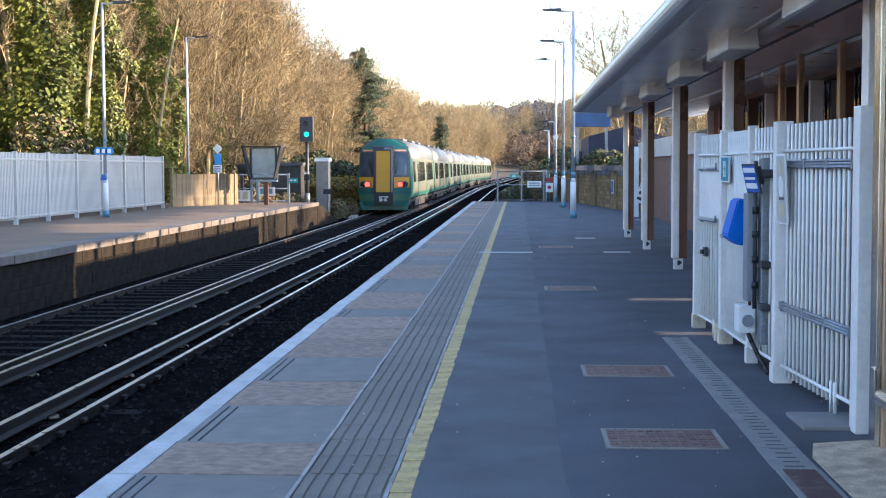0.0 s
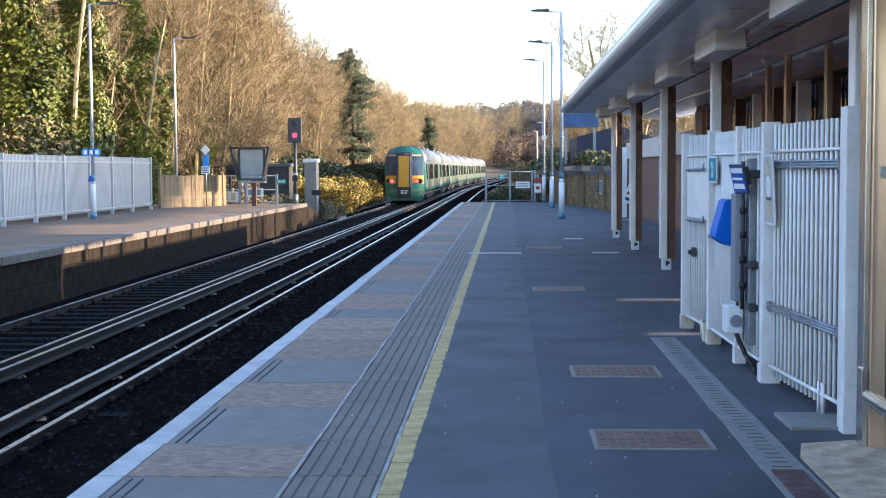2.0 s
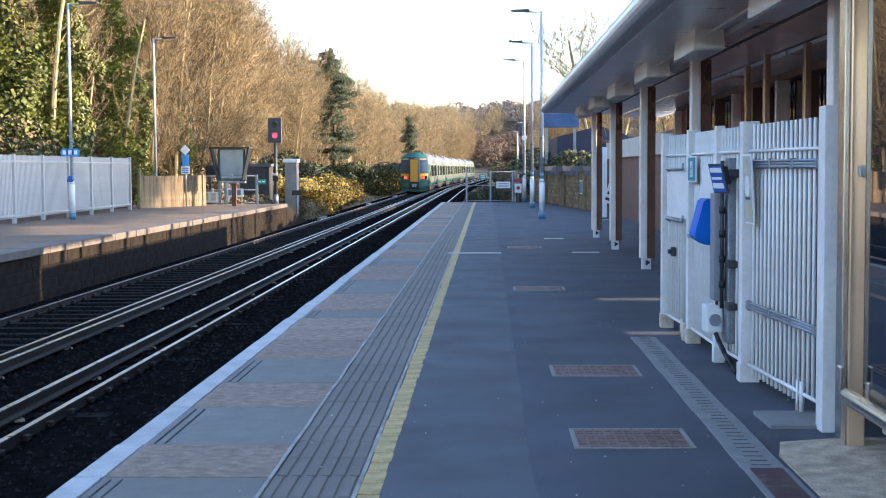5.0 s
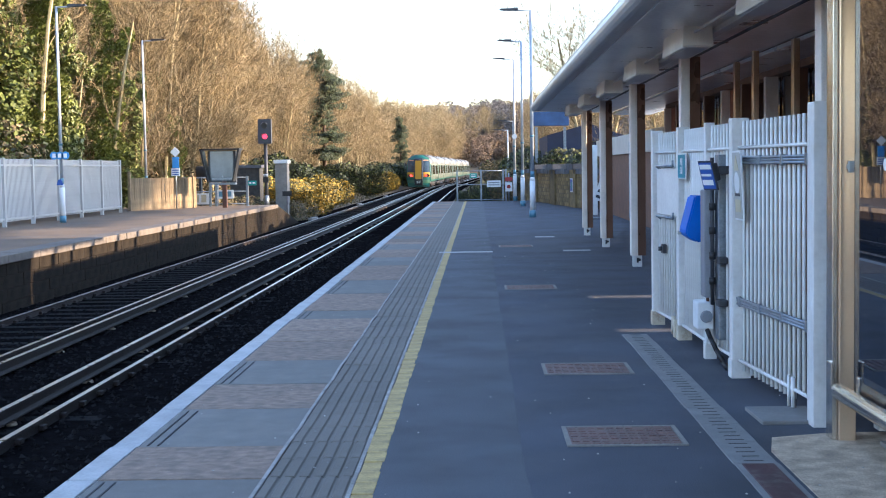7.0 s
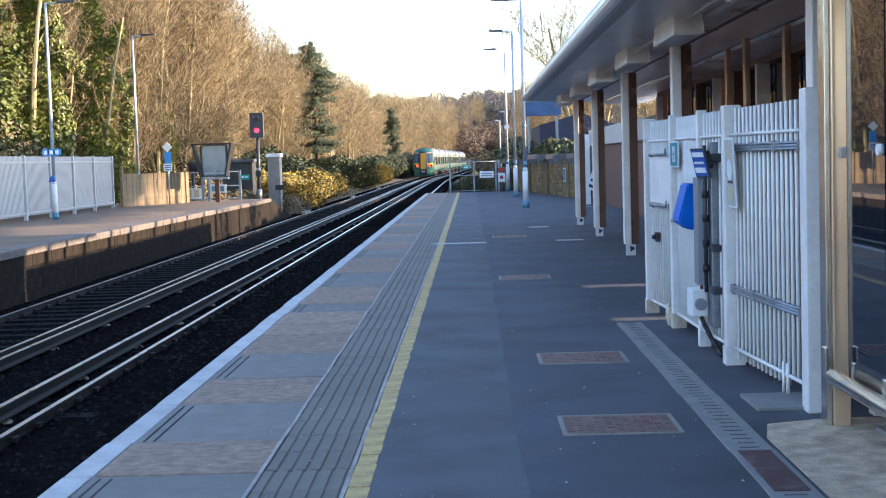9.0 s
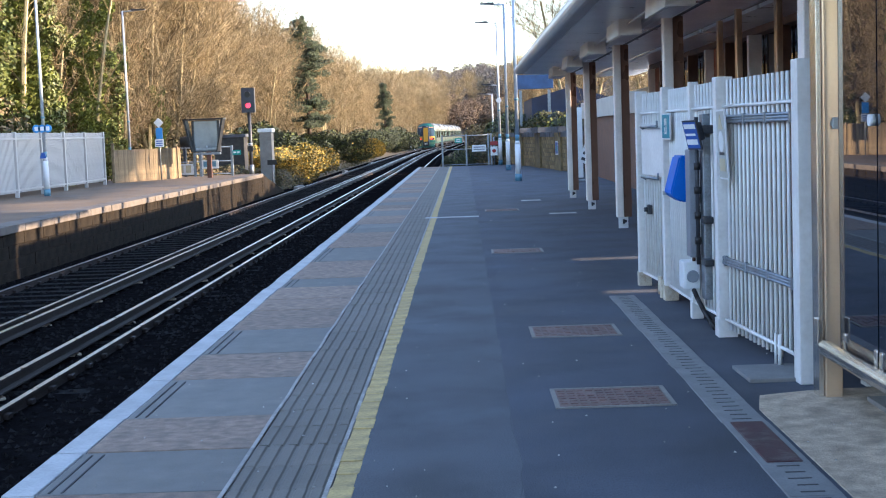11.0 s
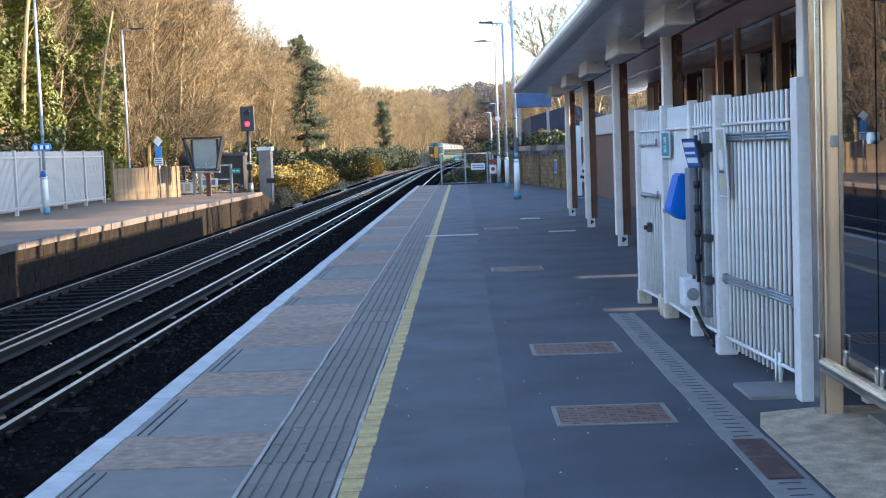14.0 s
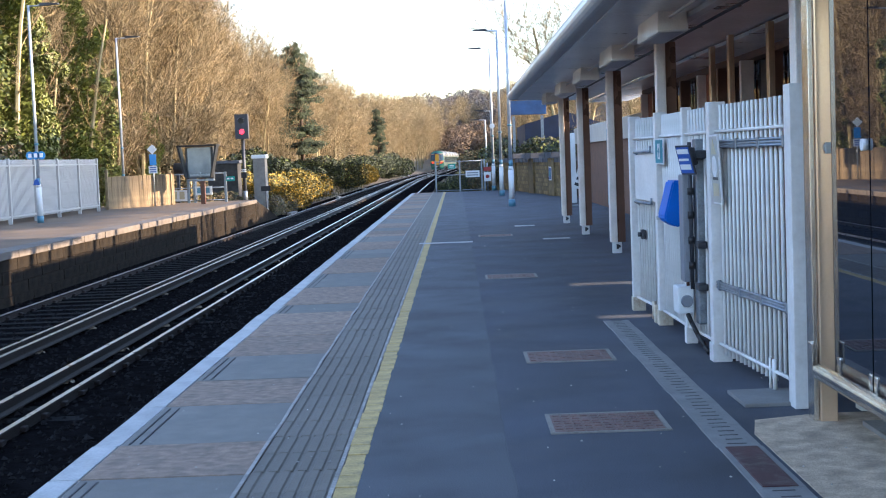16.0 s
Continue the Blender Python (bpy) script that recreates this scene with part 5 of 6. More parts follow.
    for s in (-1, 1):
        for a, b in ((5.6, 8.2), (8.6, 9.8), (10.2, 13.4)):
            bm = B()
            box(bm, (s * 1.2 - 0.35 * (s > 0), a, 0.22), (s * 1.2 + 0.35 * (s < 0), b, 0.56), 0.03)
            part("equipment_case", bm, T_UNDER, c)
    for y in (3.0, 17.0):
        bm = B()
        for s in (-1, 1):
            box(bm, (s * 1.0 - 0.09, y - 1.7, 0.35), (s * 1.0 + 0.09, y + 1.7, 0.58), 0.03)
            box(bm, (s * 1.08 - 0.06, y - 1.45, 0.2), (s * 1.08 + 0.06, y - 1.15, 0.62), 0.03)
            box(bm, (s * 1.08 - 0.06, y + 1.15, 0.2), (s * 1.08 + 0.06, y + 1.45, 0.62), 0.03)
        box(bm, (-1.0, y - 0.3, 0.35), (1.0, y + 0.3, 0.55))
        bog = part("bogie", bm, T_UNDER, c, "dark bogie frame")
        for yy in (y - 1.3, y + 1.3):
            for s in (-1, 1):
                bm = B()
                tube(bm, (s * 0.69, yy, 0.42), (s * 0.82, yy, 0.42), 0.42, seg=20)
                part("wheel", bm, RAIL_SIDE, bog)
    # ends
    def end_face(y0, m, name, z0=0.62, ztop=3.94, inset=0.0, curve=0.0):
        bm = B()
        zs = [z0 + (ztop - z0) * k / 16 for k in range(17)]
        us = [-1, -0.82, -0.5, 0, 0.5, 0.82, 1]
        grid = [[bm.verts.new((u * section(z) * (1 - inset), tail(y0, z) + curve * (abs(u) ** 3), z)) for u in us] for z in zs]
        for a, b in zip(grid, grid[1:]):
            for k in range(len(us) - 1):
                bm.faces.new((a[k], a[k + 1], b[k + 1], b[k])).smooth = True
        return bm
    if cab:
        bm = end_face(0.0, T_GREEN, "cab", 0.4, 3.9, 0, 0.35)
        # side cheeks joining the face to the body
        zs = [0.62 + (3.94 - 0.62) * k / 16 for k in range(17)]
        for s in (-1, 1):
            g = [[bm.verts.new((s * section(z), y, z)) for y in (tail(0, z) + 0.33, 1.0)] for z in zs]
            for a, b in zip(g, g[1:]):
                bm.faces.new((a[0], a[1], b[1], b[0]))
        cabf = part("cab_front", bm, T_GREEN, c, "rounded green cab front")
        def patch(name, x0, x1, z0, z1, m, off, label="", nx=5, parent=cabf):
            bm = B()
            rows = []
            for i in range(7):
                z = z0 + (z1 - z0) * i / 6
                row = []
                for k in range(nx):
                    x = x0 + (x1 - x0) * k / (nx - 1)
                    u = min(1, abs(x) / section(z))
                    row.append(bm.verts.new((x, tail(0, z) + 0.35 * u ** 3 - off, z)))
                rows.append(row)
            for a, b in zip(rows, rows[1:]):
                for k in range(nx - 1):
                    bm.faces.new((a[k], a[k + 1], b[k + 1], b[k]))
            res = bmesh.ops.extrude_face_region(bm, geom=bm.faces[:])
            for v in res["geom"]:
                if isinstance(v, bmesh.types.BMVert):
                    v.co.y += off + 0.01
            bmesh.ops.recalc_face_normals(bm, faces=bm.faces[:])
            return part(name, bm, m, parent, label)
        patch("destination_band", -1.14, 1.14, 3.25, 3.34, T_ORANGE, 0.02, "pale orange band")
        patch("front_mask", -1.27, 1.27, 1.92, 3.25, T_DARK, 0.02, "dark windscreen surround", 9)
        for s in (-1, 1):
            a, b = (0.56, 1.2) if s > 0 else (-1.2, -0.56)
            ws = patch("windscreen", a, b, 2.02, 3.18, T_SCREEN, 0.035, "dark windscreen")
            bm = B()
            tube(bm, (s * 0.6, -0.03, 2.05), (s * 0.84, 0.04, 2.9), 0.018, seg=6)
            part("wiper", bm, BLACK, ws)
            a, b = (0.5, 1.32) if s > 0 else (-1.32, -0.5)
            patch("warning_panel", a, b, 1.34, 1.9, T_YELLOW, 0.02, "yellow lower corner panel")
            patch("lower_corner", a, b, 0.66, 1.0, T_LIGHT, 0.02, "pale green lower corner")
            for x, m, r, nm in ((s * 0.86, T_RED, 0.13, "tail_lamp"), (s * 1.09, DARK_GLASS, 0.13, "headlamp")):
                bm = B()
                yy = 0.35 * (abs(x) / 1.4) ** 3
                tube(bm, (x, yy + 0.03, 1.52), (x, yy - 0.06, 1.52), r + 0.05, seg=18)
                ring = part(nm + "_bezel", bm, T_DARK, cabf)
                bm = B()
                tube(bm, (x, yy - 0.05, 1.52), (x, yy - 0.09, 1.52), r, seg=16)
                part(nm, bm, m, ring, "glowing red tail lamp" if m is T_RED else "unlit headlamp")
        bm = B()
        box(bm, (-0.54, -0.16, 1.0), (0.54, 0.5, 3.52), 0.06)
        gang = part("gangway_surround", bm, T_DARK, c, "dark gangway surround")
        bm = B()
        prism(bm, [(-0.38, 1.12), (0.33, 1.12), (0.36, 3.26), (-0.36, 3.26)], "y", -0.2, -0.1)
        part("gangway_door", bm, T_YELLOW, gang, "yellow gangway door")
        bm = B()
        box(bm, (0.05, -0.19, 3.34), (0.45, -0.1, 3.44), 0.01)
        box(bm, (0.42, -0.19, 1.1), (0.48, -0.1, 3.36), 0.01)
        part("rubber_frame", bm, GREY_PLASTIC, gang)
        bm = B()
        box(bm, (-0.48, -0.12, 0.42), (0.48, 0.6, 1.02), 0.04)
        tube(bm, (0, 0.3, 0.7), (0, -0.35, 0.7), 0.16, seg=12)
        coup = part("coupler", bm, BLACK, c, "black coupler box")
        bm = B()
        tube(bm, (-0.12, -0.36, 0.72), (-0.12, -0.38, 0.72), 0.1, seg=12)
        tube(bm, (0.12, -0.36, 0.72), (0.12, -0.38, 0.72), 0.09, seg=12)
        box(bm, (-0.25, -0.15, 0.82), (0.25, -0.12, 0.9))
        part("coupler_face", bm, SIGN_GREY, coup)
        bm = B()
        prism(bm, [(-1.2, 0.18), (1.2, 0.18), (1.3, 0.62), (-1.3, 0.62)], "y", 0.25, 0.75)
        part("skirt", bm, T_GREEN, c)
    else:
        bm = end_face(0.12, T_WHITE, "end")
        part("end_wall", bm, T_DARK, c)
    bm = B()
    zs = [0.62 + (3.94 - 0.62) * k / 16 for k in range(17)]
    grid = [[bm.verts.new((u * section(z), L, z)) for u in (-1, 1)] for z in zs]
    for a, b in zip(grid, grid[1:]):
        bm.faces.new((a[0], b[0], b[1], a[1]))
    part("end_wall", bm, T_DARK, c)
    bm = B()
    box(bm, (-0.6, L, 0.9), (0.6, L + 0.3, 3.2), 0.03)
    part("gangway", bm, BLACK, c, "black gangway bellows")
    return c


# ---------------------------------------------------------------- plants
def branchy(seed, height, spread=0.42, density=1.0, trunk=0.16, start=0.2, multi=1):
    """Trunk mesh and twig mesh of a bare tree."""
    rnd = random.Random(seed)
    tv, tf, wv, wf = [], [], [], []

    def limb(p, q, r0, r1, seg, v, f):
        d = (q - p).normalized()
        t = d.orthogonal().normalized()
        u = d.cross(t)
        n = len(v)
        for c, r in ((p, r0), (q, r1)):
            for k in range(seg):
                a = k * math.tau / seg
                v.append(tuple(c + (t * math.cos(a) + u * math.sin(a)) * r))
        for k in range(seg):
            f.append((n + k, n + (k + 1) % seg, n + seg + (k + 1) % seg, n + seg + k))

    def ribbon(p, q, w0, w1):
        side = (q - p).cross(Vector((rnd.gauss(0, 1), rnd.gauss(0, 1), rnd.gauss(0, 1)))).normalized()
        n = len(wv)
        wv.extend((tuple(p - side * w0), tuple(p + side * w0), tuple(q + side * w1), tuple(q - side * w1)))
        wf.append((n, n + 1, n + 2, n + 3))

    def grow(p, d, length, r, level):
        steps = (5, 4, 3, 2)[level]
        for i in range(steps):
            bend = Vector((rnd.gauss(0, 1), rnd.gauss(0, 1), rnd.gauss(0, 0.6) + 0.35)) * (0.06, 0.14, 0.2, 0.25)[level]
            d = (d + bend).normalized()
            q = p + d * (length / steps)
            r1 = r * (0.84, 0.78, 0.7, 0.6)[level]
            if level == 0:
                limb(p, q, r, r1, 6, tv, tf)
            elif level == 1:
                limb(p, q, r, r1, 3, wv, wf)
            else:
                ribbon(p, q, r, r1)
                for _ in range(3 if level == 3 else 2):
                    o = p.lerp(q, rnd.random())
                    tip = d + Vector((rnd.gauss(0, 0.7), rnd.gauss(0, 0.7), rnd.gauss(0.25, 0.6)))
                    ribbon(o, o + tip * rnd.uniform(0.12, 0.32), 0.0065, 0.003)
            s = (i + 1) / steps
            if level < 3 and (level > 0 or s > start):
                kids = int((4.4, 2.6, 3.0)[level] * density + rnd.random())
                for _ in range(kids):
                    o = Matrix.Rotation(rnd.uniform(0, math.tau), 3, d) @ d.orthogonal().normalized()
                    nd = (d * rnd.uniform(0.5, 1.0) + o * rnd.uniform(0.6, 1.1) + Vector((0, 0, 0.3))).normalized()
                    reach = length * rnd.uniform(0.3, spread + 0.1) * (1.0, 1.1, 1.25)[level]
                    grow(p.lerp(q, rnd.random()), nd, reach, max((0.022, 0.01, 0.007)[level], r1 * 0.42), level + 1)
            p, r = q, r1
    for k in range(multi):
        lean = Vector((rnd.gauss(0, 0.05), rnd.gauss(0, 0.05), 1)).normalized()
        grow(Vector((rnd.gauss(0, 0.3) * (multi > 1), rnd.gauss(0, 0.3) * (multi > 1), -0.3)), lean, height * rnd.uniform(0.85, 1.0), trunk, 0)
    out = []
    for nm, v, f, m in (("trunk", tv, tf, BARK), ("crown", wv, wf, TWIG)):
        me = bpy.data.meshes.new(nm)
        me.from_pydata(v, [], f)
        me.materials.append(m)
        out.append(me)
    return out


def leaves(name, seed, count, size, spots, mats, shares=(1.0,)):
    """A mesh of many small leaf quads within blobs: spots are (centre, radii)."""
    rnd = random.Random(seed)
    v, f, mi = [], [], []
    for _ in range(count):
        c, rad = rnd.choice(spots)
        while True:
            d = Vector((rnd.uniform(-1, 1), rnd.uniform(-1, 1), rnd.uniform(-1, 1)))
            if 0.02 < d.length < 1:
                break
        d = d.normalized() * (d.length ** 0.45)
        p = Vector((c[0] + d.x * rad[0], c[1] + d.y * rad[1], c[2] + d.z * rad[2]))
        p += Vector(noise.noise_vector(p * 0.9)) * 0.25 * min(rad)
        a = Vector((rnd.gauss(0, 1), rnd.gauss(0, 1), rnd.gauss(0, 1))).normalized()
        b = a.orthogonal().normalized()
        s = size * rnd.uniform(0.6, 1.4)
        n = len(v)
        for x, y in ((-0.5, -0.3), (0.5, -0.35), (0.6, 0.3), (-0.45, 0.35)):
            v.append(tuple(p + a * x * s + b * y * s))
        f.append((n, n + 1, n + 2, n + 3))
        k, r = 0, rnd.random()
        for i, sh in enumerate(shares):
            if r < sh:
                k = i
                break
            r -= sh
        mi.append(k)
    me = bpy.data.meshes.new(name)
    me.from_pydata(v, [], f)
    for m in mats:
        me.materials.append(m)
    me.polygons.foreach_set("material_index", mi)
    return me


def tree(meshes, place, label, group="", ivy=None):
    t = thing("tree", place, label, "tree", group)
    for me in meshes:
        ob = new(me.name, me)
        ob.parent = t
    if ivy:
        ob = tagged(new("ivy", ivy), "green ivy on the trunk")
        ob.parent = t
    return t


def build_plants():
    rnd = random.Random(77)
    kinds = [branchy(s, h, density=d, trunk=tr, multi=mu) for s, h, d, tr, mu in ((1, 9.5, 0.95, 0.14, 1), (2, 8.5, 0.85, 0.12, 2), (3, 10.5, 0.95, 0.16, 1), (4, 8.0, 0.85, 0.1, 2), (5, 9.0, 0.85, 0.11, 2))]
    thin = [branchy(s, 9.0, spread=0.28, density=0.72, trunk=0.085, start=0.35, multi=3) for s in (11, 12, 13)]
    poles = [branchy(k, 9.6, spread=0.2, density=0.42, trunk=0.13, start=0.55) for k in (21, 22, 23)]
    ivies = []
    for k in range(4):
        spots = []
        for i in range(16 + k):
            wide = 0.62 * (1 - i / 28) + 0.25 * rnd.random()
            spots.append(((rnd.gauss(0, 0.2), rnd.gauss(0, 0.2), 0.3 + 0.5 * i), (wide, wide, 0.5)))
            if rnd.random() < 0.45:
                ang, far = rnd.uniform(0, 6.28), rnd.uniform(0.5, 0.95)
                spots.append(((far * math.cos(ang), far * math.sin(ang), 0.5 + 0.5 * i), (0.3, 0.3, 0.35)))
        ivies.append(leaves("ivy", 40 + k, 7500, 0.115, spots, [IVY]))
    bare = "bare budding tree lit warm on the wooded bank"
    count = 0
    # wooded bank beside the far platform and along the line
    y = 34.0
    while y < 300:
        row = 2.9 + (y - 34) * 0.032
        d = (-18.8 if y < 60 else -15.2) - rnd.random() * 1.5
        depth = 0
        while d > -40 + 8 * smooth(65, 150, y):
            x = d + shift(y) + rnd.uniform(-0.8, 0.8)
            yy = y + rnd.uniform(-1.2, 1.2)
            ivy_here = yy < 72 and rnd.random() < (1.0 if yy < 53 and d > -25 else 0.12)
            sc = rnd.uniform(0.82, 1.22) * (1.15 if yy < 60 else 1.2 - 0.12 * smooth(90, 160, yy))
            m = Matrix.LocRotScale((x, yy, land(x, yy)), Euler((0, 0, rnd.uniform(0, 6.28))), (sc, sc, sc))
            pick = rnd.choice(thin) if rnd.random() < 0.5 else rnd.choice(kinds)
            tree(pick, m, "bare tree with ivy-clad trunk on the bank" if ivy_here else bare, "trees of the wooded bank", rnd.choice(ivies) if ivy_here else None)
            count += 1
            depth += 1
            d -= (3.0 + depth * 1.0 + y * 0.022) * rnd.uniform(0.8, 1.2)
        y += row * rnd.uniform(0.8, 1.15)
    # ivy-covered stems in the front row
    for px, yy, sc in ((-16.1, 45.6, 1.1), (-17.0, 47.2, 1.15), (-15.3, 46.4, 1.05), (-16.6, 43.4, 1.1), (-17.9, 48.6, 1.2), (-15.0, 48.4, 0.9), (-14.6, 52.2, 0.95), (-15.8, 50.4, 0.7), (-16.9, 53, 1.0), (-14.9, 56.8, 0.75), (-15.9, 60, 0.8), (-18.4, 56.4, 1.1), (-14.6, 64, 0.6), (-17.6, 41, 1.1), (-16.4, 68, 0.8)):
        m = Matrix.LocRotScale((px, yy, land(px, yy)), Euler((0, 0, rnd.uniform(0, 6.28))), (sc, sc, sc))
        pick = rnd.choice(poles)
        tree(pick, m, "ivy-clad tree trunk with few bare branches on the bank", "trees of the wooded bank", rnd.choice(ivies))
    # trees on the platform's own side
    for x, yy, sc in ((5.3, 66, 0.95), (6.6, 70, 1.0), (6.2, 46, 0.7), (7.5, 52, 0.75), (6.0, 100, 0.8), (8.2, 104, 0.8), (5.6, 96, 0.75), (9, 66, 0.8), (6.5, 118, 0.8), (7.2, 140, 0.9), (6.6, 160, 0.9)):
        m = Matrix.LocRotScale((x, yy, land(x, yy)), Euler((0, 0, rnd.uniform(0, 6.28))), (sc, sc, sc))
        tree(rnd.choice(kinds), m, "bare tree behind the platform boundary", "trees behind the platform")
    # undergrowth on the bank
    brush = [leaves("brush", 60 + k, 4200, 0.085, [((rnd.gauss(0, 0.9), rnd.gauss(0, 0.9), 0.5 + 0.3 * rnd.random()), (0.9, 0.9, 0.7)) for _ in range(6)], [DEADGRASS, GORSE_G, SHRUB], (0.6, 0.25, 0.15)) for k in range(3)]
    for k in range(80):
        yy = 34 + 190 * rnd.random() ** 1.4
        x = -14.6 - 14 * rnd.random() ** 1.6 + shift(yy) - (3.2 if yy < 58 else 0)
        s = rnd.uniform(0.8, 1.6)
        ob = new("bramble_bush", rnd.choice(brush))
        ob.matrix_basis = Matrix.LocRotScale((x, yy, land(x, yy) - 0.1), Euler((0, 0, rnd.uniform(0, 6.28))), (s, s, s))
        tagged(ob, "dry brown bramble undergrowth on the bank", "bush", "bank undergrowth")
    for x, yy, s in ((-10.9, 66.4, 0.8), (-10.9, 62.4, 0.7), (-11.3, 64.2, 1.0), (-10.4, 69, 0.8), (3.1, 60.6, 1.2), (4.3, 60.5, 1.5), (2.6, 64, 1.1), (-12.6, 61, 1.0)):
        ob = new("bramble_bush", rnd.choice(brush))
        ob.matrix_basis = Matrix.LocRotScale((x, yy, land(x, yy) - 0.1), Euler((0, 0, rnd.uniform(0, 6.28))), (s, s, s))
        tagged(ob, "dry brown brambles by the platform end", "bush", "bank undergrowth")
    for k in range(75):
        yy = 135 + 4.0 * k
        x, s = shift(yy) + rnd.uniform(1.2, 4.6 + k * 0.08), rnd.uniform(1.1, 1.9)
        ob = new("bramble_bush", rnd.choice(brush))
        ob.matrix_basis = Matrix.LocRotScale((x, yy, land(x, yy) - 0.1), Euler((0, 0, rnd.uniform(0, 6.28))), (s, s, s))
        tagged(ob, "dry brown brambles beside the far line", "bush", "bank undergrowth")
    # gorse and dark evergreen shrubs beside the line
    gorse = [leaves("gorse", 70 + k, 9000, 0.085, [((rnd.gauss(0, 0.8), rnd.gauss(0, 1.0), 0.7 + 0.4 * rnd.random()), (0.75, 0.85, 0.75)) for _ in range(8)], [GORSE_G, GORSE_Y], (0.6, 0.4)) for k in range(2)]
    for x, yy, s in ((-10.9, 74, 1.0), (-11.2, 78, 1.2), (-10.7, 82, 1.15), (-11.3, 86, 1.25), (-10.6, 90, 1.05), (-11.6, 94, 1.2), (-10.8, 128, 1.2), (-11.3, 134, 1.3), (-10.6, 139, 1.15), (-11.4, 146, 1.2)):
        ob = new("gorse_bush", gorse[int(x * 10) % 2])
        ob.matrix_basis = Matrix.LocRotScale((x, yy, land(x, yy) - 0.15), Euler((0, 0, rnd.uniform(0, 6.28))), (s, s, s))
        tagged(ob, "gorse bush in yellow flower beside the line", "bush", "lineside gorse")
    shrub = [leaves("shrub", 80 + k, 8000, 0.105, [((rnd.gauss(0, 0.9), rnd.gauss(0, 1.0), 0.9 + 0.7 * rnd.random()), (0.9, 0.95, 0.9)) for _ in range(8)], [SHRUB, IVY], (0.8, 0.2)) for k in range(2)]
    spots = [(-12.6, 98, 1.2), (-12.2, 104, 1.2), (-12.8, 111, 1.3), (-12.2, 118, 1.1), (-14.4, 92, 1.5), (-13.6, 124, 1.4), (-12.2, 154, 1.3), (-11.6, 164, 1.4), (-11, 175, 1.4), (-10.5, 186, 1.5), (-10, 198, 1.5), (0.6, 66, 0.45), (-0.2, 71, 0.5), (1.2, 70, 0.6), (0.8, 80, 0.6), (-0.4, 86, 0.5), (4.4, 75, 1.0), (3.4, 60.2, 0.8), (4.3, 60, 1.0), (5.2, 60, 1.2), (2.9, 68, 0.9), (5.5, 88, 1.3), (5.0, 104, 1.2), (4.8, 54, 0.9), (7.6, 57, 1.3)]
    # Hidden hedge, added to shade the far wall; its gaps let sunlit patches through.
    for k in range(23):
        yy = 25.8 + 1.4 * k
        if not (29.3 < yy < 30.6 or 38.8 < yy < 40.4):
            spots.append((11.6 + rnd.uniform(-0.3, 0.3), yy + 1.5, rnd.uniform(1.45, 1.62) - 0.15 * smooth(46, 54, yy) * rnd.random()))
    # Two more added rows shade the rails, with a gap for a sunlit stretch.
    spots += [(5.6 + rnd.uniform(-0.4, 0.4), 61.5 + 2.4 * k, rnd.uniform(1.05, 1.35)) for k in range(6)]
    spots += [(5.6 + rnd.uniform(-0.4, 0.4), 87 + 3.0 * k, rnd.uniform(1.1, 1.45)) for k in range(16)]
    for x, yy, s in spots:
        ob = new("evergreen_shrub", rnd.choice(shrub))
        ob.matrix_basis = Matrix.LocRotScale((x, yy, land(x, yy) - 0.2), Euler((0, 0, rnd.uniform(0, 6.28))), (s, s, s))
        tagged(ob, "dark evergreen shrub beside the railway, the hidden ones added for shade", "bush", "lineside shrubs")
    # belt of unseen evergreens behind the station, added for shade: clear below, dense above
    belt = [leaves("crown", 90 + k, 3600, 0.4, [((rnd.gauss(0, 0.7), rnd.uniform(-1.5, 1.5), 7.0 + rnd.uniform(-0.7, 0.7)), (1.1, 1.3, 0.9)) for _ in range(9)], [SHRUB]) for k in range(2)]
    bm = B()
    tube(bm, (0, 0, -0.5), (0, 0, 7.0), 0.2, 0.1, seg=8)
    stem = mesh_of(bm, "trunk", BARK)
    for k in range(12):
        yy = 24.5 + k * 2.2 + rnd.uniform(-0.3, 0.3)
        tree((rnd.choice(belt), stem), pose(13.6 + rnd.uniform(-0.5, 0.5), yy, rnd.uniform(-0.25, 0.15), 0, 0, rnd.choice((0, 180)) + rnd.uniform(-15, 15)), "unseen evergreen behind the station building, added to shade the far fence", "evergreen belt")
    # pines
    for px, py, h, base, seed in ((-12.9, 112, 12.4, 3.4, 5), (-11.9, 190, 10.6, 3.6, 6)):
        rr = random.Random(seed)
        spots = []
        z = base
        while z < h - 0.3:
            k = 1 - (z - base) / (h - base)
            for _ in range(rr.choice((2, 3, 4, 5))):
                ang = rr.uniform(0, math.tau)
                r = (0.6 + 1.55 * min(1, 1.5 * k) ** 0.7) * rr.uniform(0.25, 1.15)
                lean = 0.75 * (k - 0.5)
                for q in (0.45, 0.75, 1.0):
                    spots.append(((lean + q * r * math.cos(ang), q * r * math.sin(ang), z + 0.25 * q * r - 0.2 * q * q * r + rr.uniform(-0.15, 0.15)), (0.34 + 0.34 * rr.random(), 0.34 + 0.34 * rr.random(), 0.18 + 0.14 * rr.random())))
            z += rr.uniform(0.28, 0.6)
        spots += [((-0.35, 0, h - 0.35), (0.4, 0.4, 0.22)), ((-0.2, 0, h - 0.1), (0.2, 0.2, 0.2))]
        me = leaves("crown", seed, 26000, 0.1, spots, [PINE])
        bm = B()
        tube(bm, (0, 0, -0.5), (0, 0, h - 0.5), 0.22, 0.05, seg=8)
        for c, _ in spots:
            tube(bm, (0, 0, c[2] - 0.25), c, 0.03, 0.015, seg=4, cap=False)
        trunk = mesh_of(bm, "trunk", DARK_BARK)
